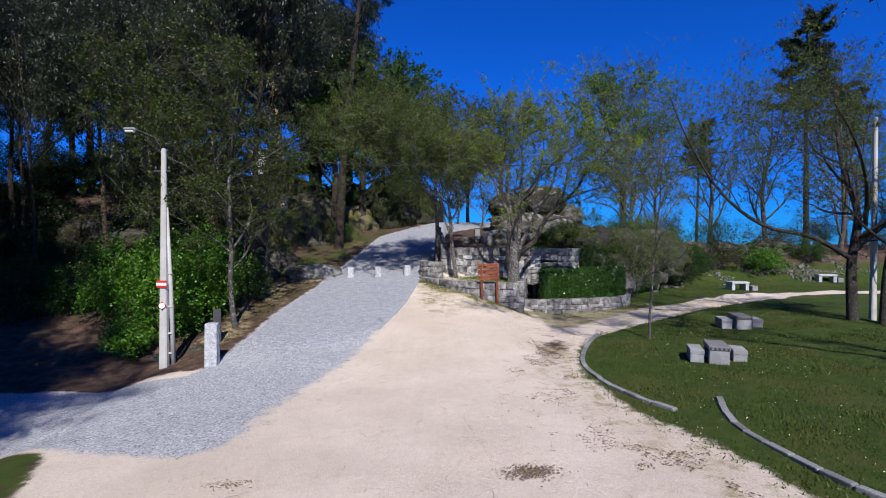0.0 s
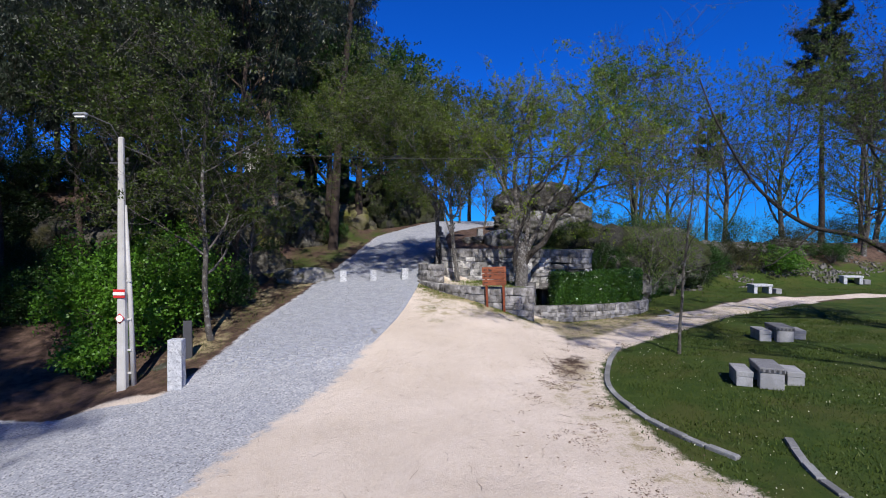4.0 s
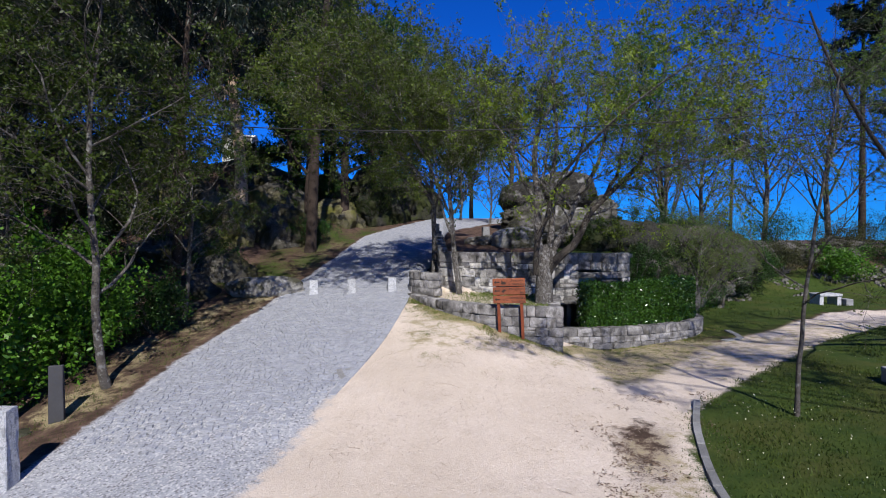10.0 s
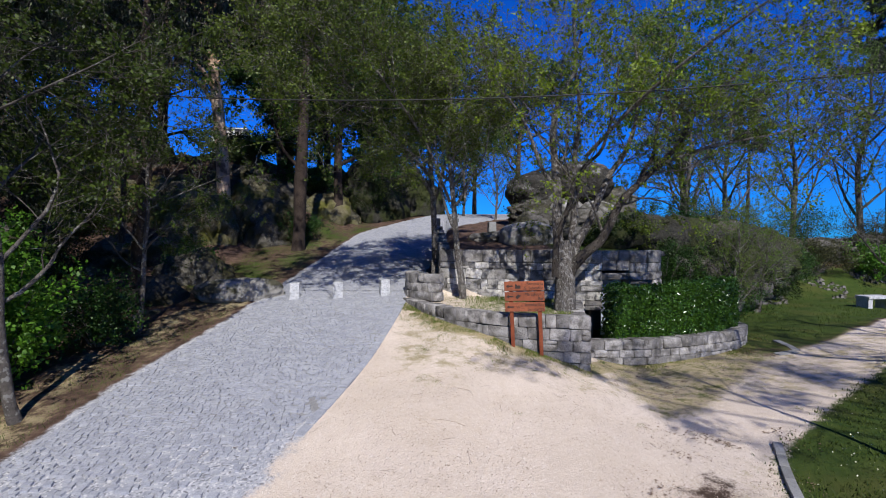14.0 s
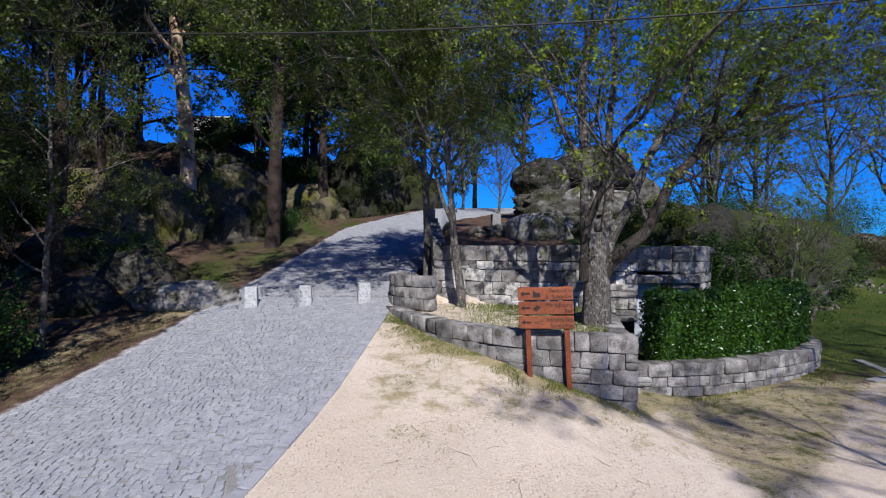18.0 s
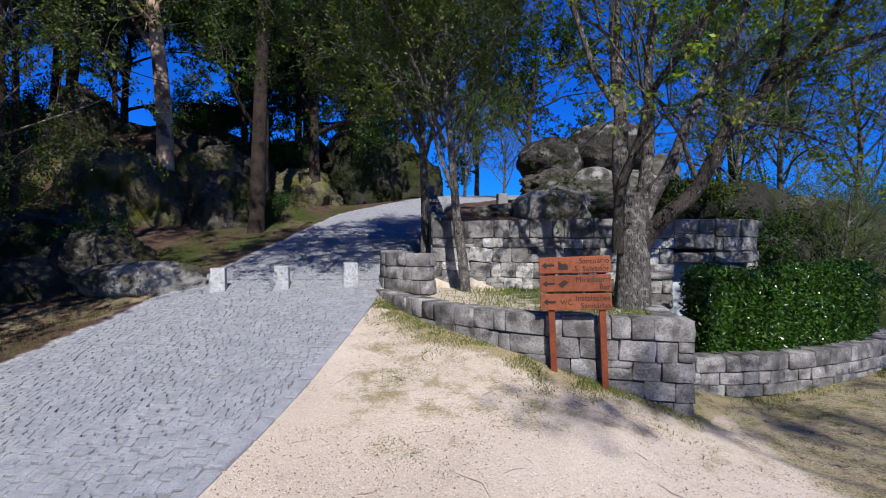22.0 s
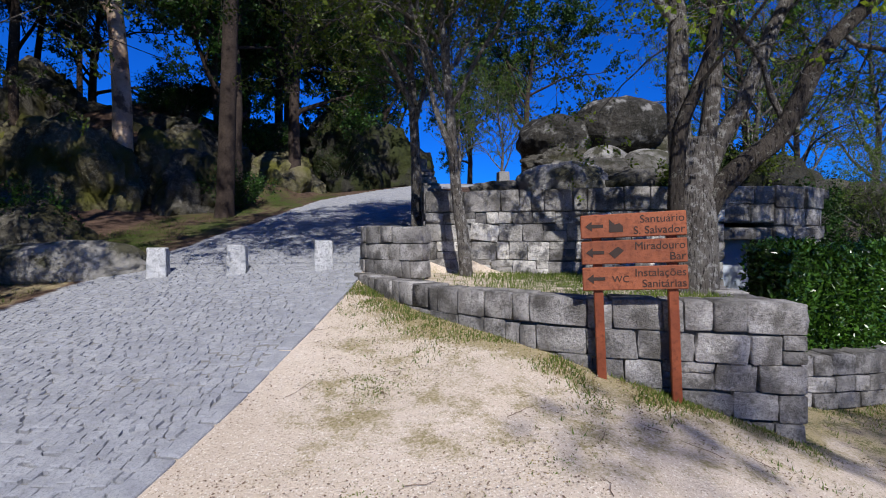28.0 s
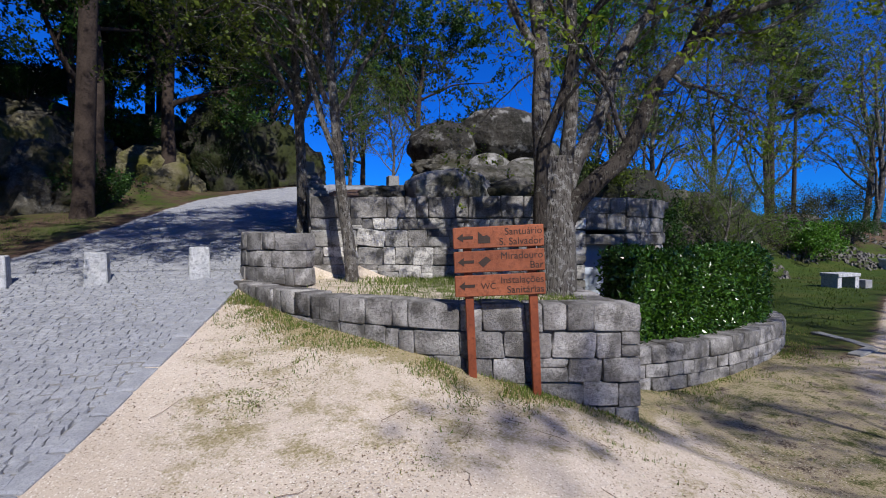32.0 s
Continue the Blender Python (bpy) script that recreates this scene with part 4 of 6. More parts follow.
# the oak by the signpost
oak = tree("oak_tree", "many-stemmed grey-barked oak in first yellow-green leaf in the planter", (3.05, 21.6, 1.95), 8, 0.2, dict(SPRING, kids=(7, 6, 5, 4, 0), thin=(0.36, 0.5, 0.5, 0.5, 0.5), wob=(0.06, 0.2, 0.2, 0.2, 0.2), **{"from": (0.34, 0.2, 0.2, 0.2, 0.2)}), M_BARK_OAK, M_LEAF_OAK, (0.078, 0.047), 9.0, 21, gather=10, stems=(
    (((0.06, 0, -0.15), (0.07, 0, 0.4), (0.07, 0, 0.95), (0.05, 0.02, 1.5), (0.02, 0.03, 1.85)), 0.29, 0.19, "bare"),
    (((-0.05, 0, 1.0), (-0.09, 0, 1.5), (-0.13, 0.05, 2.4), (-0.10, 0.1, 3.1), (-0.18, 0.1, 3.8), (-0.24, 0, 4.6), (-0.02, 0.1, 5.6), (0.35, 0.2, 6.2), (0.33, 0.2, 7.6), (0.6, 0.3, 8.6)), 0.15, 0.025),
    (((-0.20, -0.1, 0.9), (-0.21, -0.12, 1.3), (-0.16, -0.12, 1.93), (0.01, -0.14, 2.37), (0.13, -0.15, 2.73), (0.24, -0.15, 3.24), (0.52, -0.2, 3.7), (0.9, -0.3, 4.1), (1.2, -0.3, 5.2), (1.3, -0.3, 6.3)), 0.095, 0.025),
    (((0.15, 0.05, 1.2), (0.24, 0.1, 1.7), (0.32, 0.1, 2.43), (0.35, 0.12, 3.18), (0.32, 0.1, 3.9), (0.5, 0.3, 5.2), (0.4, 0.4, 6.6), (0.8, 0.5, 7.9)), 0.12, 0.025),
    (((0.2, 0.1, 1.2), (0.42, 0.2, 1.72), (0.75, 0.2, 2.33), (1.0, 0.2, 2.96), (1.26, 0.2, 3.52), (1.65, 0.2, 4.1), (1.95, 0.25, 5.0), (2.0, 0.3, 6.2), (1.85, 0.3, 7.2)), 0.12, 0.025),
    (((0.06, 0.06, 0.55), (0.22, -0.06, 1.1), (0.40, -0.15, 1.36), (0.62, -0.2, 1.58), (0.89, -0.2, 1.80), (1.13, -0.2, 2.22), (1.41, -0.2, 2.79), (1.84, -0.2, 3.23), (2.35, -0.2, 3.72), (2.85, -0.2, 4.25), (3.25, -0.3, 5.1), (4.2, -0.3, 5.9), (4.6, -0.3, 6.6)), 0.15, 0.035),
    (((1.85, -0.2, 3.25), (2.0, -0.2, 3.6), (2.23, -0.15, 3.98), (2.4, 0.0, 4.8), (2.7, 0.1, 5.8)), 0.075, 0.02),
    (((2.3, -0.2, 3.7), (3.6, -0.25, 4.14), (5.3, -0.3, 4.48), (6.1, -0.3, 4.87)), 0.055, 0.018),
    (((-0.2, 0.05, 3.2), (-0.55, 0, 3.7), (-0.95, -0.1, 4.7), (-1.5, -0.1, 5.5), (-2.4, -0.2, 6.2)), 0.06, 0.018),
    (((0.5, -0.3, 3.9), (1.4, -1.6, 5.0), (2.2, -2.8, 5.7), (2.8, -4.0, 6.1)), 0.05, 0.018)))
# Chosen limbs take the darker bark, so their shade is in the colour.
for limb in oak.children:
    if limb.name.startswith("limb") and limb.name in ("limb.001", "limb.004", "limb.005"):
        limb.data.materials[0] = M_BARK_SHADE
slim = tree("slim_tree", "slim grey-barked tree with small spring leaves in the planter", (0.5, 24.1, 1.95), 8, 0.1, dict(SPRING, kids=(13, 6, 5, 4, 0), angle=(42, 48, 45, 45, 40), **{"from": (0.42, 0.25, 0.2, 0.2, 0.2)}), M_BARK_OAK, M_LEAF_OLIVE, (0.075, 0.045), 19, 22, stems=(
    (((0.12, 0, -0.1), (0.05, 0, 0.7), (-0.06, 0, 1.44), (-0.17, 0, 2.84), (-0.25, 0.05, 3.7), (-0.33, 0, 4.7), (-0.25, 0.1, 5.8), (-0.3, 0.1, 6.9)), 0.12, 0.03),
    (((-0.1, 0, 2.0), (-0.38, -0.1, 2.7), (-0.6, -0.1, 3.6), (-0.75, -0.2, 4.8), (-1.1, -0.3, 6.4)), 0.06, 0.02),
    (((-0.3, 0, 3.0), (-1.0, -1.0, 4.6), (-1.9, -2.2, 5.8), (-2.6, -3.2, 6.5)), 0.05, 0.02)))
tree("slim_tree", "slim grey-barked tree with small spring leaves behind the wall", (-0.2, 26.0, gz(-0.6, 26.0)), 8, 0.13, dict(SPRING, kids=(13, 6, 5, 4, 0), angle=(42, 48, 45, 45, 40), **{"from": (0.4, 0.25, 0.2, 0.2, 0.2)}), M_BARK_OAK, M_LEAF_OLIVE, (0.08, 0.048), 20, 23, stems=(
    (((-0.1, 0, -0.2), (-0.1, 0, 1.4), (-0.2, 0, 3.4), (-0.3, 0.1, 5.0), (-0.2, 0.1, 6.6)), 0.14, 0.03),
    (((-0.15, 0, 2.4), (0.3, -0.2, 4.0), (0.9, -0.3, 5.8), (1.2, -0.4, 7.2)), 0.06, 0.02),
    (((-0.15, 0, 2.8), (-1.2, -1.3, 4.4), (-2.4, -2.9, 5.6), (-3.3, -4.6, 6.6)), 0.06, 0.02),
    (((-0.2, 0, 3.4), (-1.6, -0.6, 5.0), (-3.0, -1.4, 6.2), (-4.2, -2.0, 7.2)), 0.06, 0.02)))
sapling = tree("sapling", "thin young tree with bare twigs on the lawn edge", (6.75, 15.95, gz(6.75, 15.95)), 6.4, 0.045, dict(SPRING, kids=(10, 5, 4, 0), lift=(0.02, 0.12, 0.1, 0.05)), M_BARK, M_LEAF_OLIVE, (0.06, 0.03), 5, 24, levels=(2, 3), lean=(-0.05, 0.0))
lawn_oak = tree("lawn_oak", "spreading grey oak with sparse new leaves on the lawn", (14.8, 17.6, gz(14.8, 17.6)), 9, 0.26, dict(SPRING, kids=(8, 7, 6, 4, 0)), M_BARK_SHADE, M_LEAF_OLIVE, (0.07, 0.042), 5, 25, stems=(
    (((0, 0, -0.2), (-0.1, 0, 2.0), (0.1, 0, 3.8), (-0.4, 0.2, 6.0), (-0.6, 0.3, 9.0)), 0.2, 0.04),
    (((-0.05, 0, 2.2), (-1.6, -0.1, 3.0), (-3.4, -0.2, 3.4), (-4.9, -0.1, 4.6), (-6.1, 0, 6.6), (-6.7, 0.1, 8.2)), 0.095, 0.02),
    (((0.5, -0.7, -0.2), (0.6, -0.7, 2.0), (0.9, -0.9, 4.2), (1.3, -1.2, 7.4)), 0.18, 0.05),
    (((0, 0, 2.6), (1.2, -0.4, 4.0), (2.6, -0.8, 6.2)), 0.14, 0.04),
    (((0.2, -0.2, 3.4), (-0.8, -1.4, 4.7), (-2.2, -2.6, 5.9), (-3.6, -3.4, 7.0)), 0.08, 0.02)))
for x, y, turn, k in ((21.0, 0.5, 200, 0.85), (19.5, 7.0, 120, 0.9), (10.5, -5.0, 20, 0.9)):
    again(lawn_oak, x, y, turn, k)
tree("tall_oak", "tall spreading oak with high limbs beside the sandy square", (14.4, 3.2, gz(14.4, 3.2)), 12, 0.3, dict(SPRING, kids=(5, 6, 4, 3, 0), ratio=(0.26, 0.45, 0.5, 0.5, 0.5), thin=(0.3, 0.5, 0.5, 0.5, 0.5)), M_BARK, M_LEAF_OLIVE, (0.075, 0.048), 13, 28, gather=4, stems=(
    (((0, 0, -0.2), (-0.3, 0.1, 4.0), (-0.6, 0.3, 8.0), (-0.8, 0.3, 11.5)), 0.22, 0.04),
    (((-0.4, 0.2, 6.0), (-3.0, 1.4, 9.4), (-5.6, 2.4, 11.6), (-8.6, 3.2, 12.4), (-10.2, 3.6, 12.2)), 0.04, 0.012),
    (((-0.3, 0.2, 6.5), (-1.6, 1.8, 9.6), (-3.6, 3.2, 11.8), (-5.4, 3.6, 12.4)), 0.04, 0.012),
    (((-0.4, 0.2, 5.6), (-2.6, 2.2, 8.0), (-5.0, 4.2, 9.6), (-7.6, 5.4, 10.6)), 0.06, 0.014),
    (((-0.4, 0.2, 6.0), (-1.6, 3.0, 8.2), (-2.6, 5.2, 9.8), (-4.4, 7.0, 10.8)), 0.06, 0.014),
    (((-2.6, 2.2, 8.0), (-5.6, 3.2, 9.6), (-8.4, 4.6, 10.4), (-10.4, 6.2, 10.8)), 0.05, 0.014),
    (((-1.6, 3.0, 8.2), (-4.4, 5.0, 9.2), (-7.0, 7.2, 9.8)), 0.05, 0.014)))
# slim trees along the road's verge
verge = tree("verge_tree", "slender young tree in leaf on the verge beside the cobbled road", (-7.5, 17.7, gz(-7.5, 17.7)), 8.6, 0.1, dict(SPRING, kids=(15, 7, 6, 4, 0), ratio=(0.36, 0.5, 0.5, 0.5, 0.5), **{"from": (0.24, 0.25, 0.2, 0.2, 0.2)}), M_BARK, M_LEAF_VERGE, (0.09, 0.055), 15, 26, gather=9, lean=(-0.06, 0.02), group="trees on the verge")
again(verge, -8.2, 22.2, 130, 0.74)
again(verge, -11.6, 19.6, 250, 1.15)
# tall trees on the slope
tree("eucalyptus", "tall eucalyptus with pale peeling bark among the boulders", (-10.9, 33.4, gz(-10.9, 33.4) - 0.2), 20, 0.36, EUC, M_BARK_EUC, M_LEAF_EUC, (0.26, 0.055), 30, 31, levels=(2, 3), jitter=0.16, gather=1, droop=1.4, lean=(-0.01, 0), group="trees on the slope")
euc_dark = tree("eucalyptus", "tall dark eucalyptus with hanging leaves on the wooded slope", (-24.0, 44.0, gz(-24.0, 44.0) - 0.2), 20, 0.3, dict(EUC, kids=(20, 8, 6, 0), ratio=(0.36, 0.45, 0.5, 0.5), **{"from": (0.22, 0.2, 0.15, 0.2)}), M_BARK_DARK, M_LEAF_EUC, (0.3, 0.066), 42, 32, levels=(2, 3), jitter=0.16, gather=1, droop=1.4, group="trees on the slope")
euc_high = tree("eucalyptus", "eucalyptus with a bare brown trunk and a high hanging crown", (-9.7, 24.4, gz(-9.7, 24.4) - 0.2), 14.5, 0.19, dict(EUC, kids=(17, 7, 6, 0), angle=(48, 50, 55, 40), ratio=(0.31, 0.45, 0.5, 0.5), **{"from": (0.43, 0.3, 0.25, 0.2)}), M_BARK_TAN, M_LEAF_EUC, (0.26, 0.056), 38, 38, levels=(2, 3), jitter=0.12, gather=1, droop=1.6, group="trees on the slope")
euc_slim = tree("eucalyptus", "slim eucalyptus with a bare grey trunk and thin hanging leaves", (-13.1, 28.9, gz(-13.1, 28.9) - 0.2), 16, 0.13, dict(EUC, kids=(13, 6, 5, 0), angle=(40, 50, 55, 40), ratio=(0.24, 0.45, 0.5, 0.5), **{"from": (0.46, 0.3, 0.25, 0.2)}), M_BARK_TAN, M_LEAF_EUC, (0.24, 0.05), 40, 39, levels=(2, 3), jitter=0.12, gather=1, droop=1.6, lean=(0.05, 0), group="trees on the slope")
for x, y, turn, k in ((-14.6, 33.2, 80, 0.95), (-18.5, 27.0, 190, 0.85), (-9.8, 38.4, 100, 1.0), (-11.6, 43.8, 20, 0.95), (-21.5, 46.0, 70, 1.0), (-23.5, 36.5, 20, 1.0), (-29.0, 33.0, 140, 0.95)):
    again(euc_high, x, y, turn, k)
for x, y, turn, k in ((-20.5, 24.5, 100, 0.8), (-22.5, 39.0, 310, 1.0), (-25.5, 29.5, 40, 0.9), (-20.8, 33.0, 10, 1.0), (-33.0, 29.0, 200, 1.0)):
    again(euc_slim, x, y, turn, k)
pine = tree("pine_tree", "tall pine with a straight dark trunk beside the boulders", (-6.9, 32.2, gz(-6.9, 32.2) - 0.2), 22, 0.29, dict(PINE, kids=(22, 10, 0), **{"from": (0.6, 0.3, 0.2)}), M_BARK_DARK, M_LEAF_PINE, (0.22, 0.028), 150, 33, levels=(2,), jitter=0.05, gather=8, lean=(0.05, 0), upright=0.3, group="trees on the slope")
round_pine = tree("pine_tree", "tall pine with a dense rounded crown far behind the lawn", (37.8, 51.0, gz(37.8, 51.0) - 0.2), 23, 0.3, dict(PINE, kids=(40, 12, 0), ratio=(0.17, 0.36, 0.5), **{"from": (0.62, 0.25, 0.2)}), M_BARK_DARK, M_LEAF_PINE, (0.3, 0.05), 170, 40, levels=(1, 2), jitter=0.08, gather=8, upright=0.3, group="pines behind the lawn")
green = tree("broadleaf_tree", "broadleaf tree with dense dark green foliage on the hilltop", (-3.0, 46.0, gz(-3.0, 46.0) - 0.1), 9, 0.26, dict(SPRING, kids=(13, 7, 6, 0)), M_BARK_DARK, M_LEAF_DARK, (0.15, 0.09), 44, 34, jitter=0.08, wood=3, group="trees on the hilltop")
bright = tree("broadleaf_tree", "rounded bright green broadleaf tree behind the boulders", (13.6, 36.6, gz(13.6, 36.6) - 0.1), 11.2, 0.2, dict(SPRING, kids=(13, 7, 6, 0), ratio=(0.3, 0.5, 0.5, 0.5, 0.5), **{"from": (0.5, 0.25, 0.2, 0.2, 0.2)}), M_BARK_DARK, M_LEAF_FRESH, (0.15, 0.09), 30, 36, jitter=0.08, wood=3, group="trees on the hilltop")
airy = tree("airy_tree", "airy tree with sparse olive foliage behind the boulders", (13.5, 36.0, gz(13.5, 36.0)), 8.5, 0.15, dict(SPRING, kids=(17, 6, 5, 0), **{"from": (0.12, 0.25, 0.2, 0.2, 0.2)}), M_BARK, M_LEAF_AIRY, (0.08, 0.048), 17.0, 35, gather=10, group="trees on the hilltop")
for x, y, turn, k in ((-14.2, -3.0, 100, 0.7), (-11.3, -1.6, 30, 0.7), (-15.5, 5.5, 40, 0.85), (-19.0, 9.5, 280, 0.85), (-24, 14, 160, 0.95), (-14.0, -5.0, 200, 0.9), (-20.0, 1.0, 10, 0.95), (-10.5, -7.0, 70, 0.8),
                      (-31, 24, 130, 0.65), (-38, 32, 10, 0.7), (-44, 40, 250, 0.8), (-36, 44, 60, 0.8), (-12.6, 21.6, 20, 0.5), (-28.0, 21.0, 75, 0.6)):
    again(euc_dark, x, y, turn, k)
for x, y, turn, k in ((-9.0, 44.5, 120, 0.85), (-26.0, 48.0, 50, 0.8)):
    again(pine, x, y, turn, k)
for x, y, turn, k in ((-31.0, 43.0, 300, 0.98), (-38.0, 50.0, 90, 1.0), (30.0, 58.0, 90, 0.62), (46.0, 56.0, 190, 0.8)):
    again(round_pine, x, y, turn, k)
for x, y, turn, k in ((-6.4, 38.4, 100, 1.15), (-8.0, 36.0, 200, 1.1), (-6.0, 47.5, 60, 1.05), (-9.5, 48.5, 150, 1.1), (2.5, 50.0, 220, 0.8), (5.0, 43.0, 100, 0.9), (-12.0, 47.0, 10, 1.2), (-8.6, 45.2, 280, 1.15), (-23.5, 50.0, 130, 1.25), (-5.2, 49.5, 200, 1.25), (-14.6, 54.0, 60, 1.3)):
    again(green, x, y, turn, k)
for x, y, turn, k in ((16.5, 38.0, 120, 1.05), (21.5, 39.5, 280, 1.2), (27.0, 41.0, 80, 1.35), (30.0, 37.0, 170, 1.2),
                      (33.5, 40.0, 240, 1.3), (17.0, 44.0, 330, 1.3), (1.2, 40.5, 190, 0.6), (3.0, 37.8, 290, 0.5), (37.0, 34.0, 60, 1.2), (10.4, 26.6, 100, 0.42), (12.6, 28.7, 210, 0.4)):
    again(airy, x, y, turn, k)


def shrub(name, label, at, size, leaf, seed, leaf_size=(0.08, 0.045), count=5200, cat="shrub"):
    """Stems fanning out from the base and leaves gathered in uneven clumps."""
    rng = np.random.default_rng(seed)
    ob = thing(name, label, cat, at)
    limbs, cents = [], []
    sx, sy, sz = size
    for i in range(26):
        a, e = rng.uniform(0, 2 * math.pi), rng.uniform(0.15, 1.0)
        tip = np.array([math.cos(a) * sx * (1 - e * e * 0.6), math.sin(a) * sy * (1 - e * e * 0.6), sz * (0.25 + 0.75 * e)]) * rng.uniform(0.7, 1.1)
        mid = tip * 0.5 + np.array([0, 0, 0.12 * sz])
        pts = along([(0, 0, -0.1), tuple(mid), tuple(tip)])[0][::8]
        limbs.append((pts, np.linspace(0.025, 0.006, len(pts)), 1))
        for k in range(5):
            cents.append((pts[-1 - k] if k < len(pts) else tip) + rng.normal(0, 0.16, 3) * np.array([sx, sy, sz]))
    tagged(put("stemwork", wood_mesh("stemwork", limbs), M_BARK, ob), kind="stuff")
    cents = np.array(cents)
    count = int(count * 1.4)
    c = cents[rng.integers(len(cents), size=count)] + rng.normal(0, 0.075, (count, 3)) * np.array([sx, sy, sz])
    c = c[c[:, 2] > 0.02]
    tagged(put("leaves", leaf_mesh("leaves", c, rng, *leaf_size), leaf, ob), kind="stuff")
    return ob


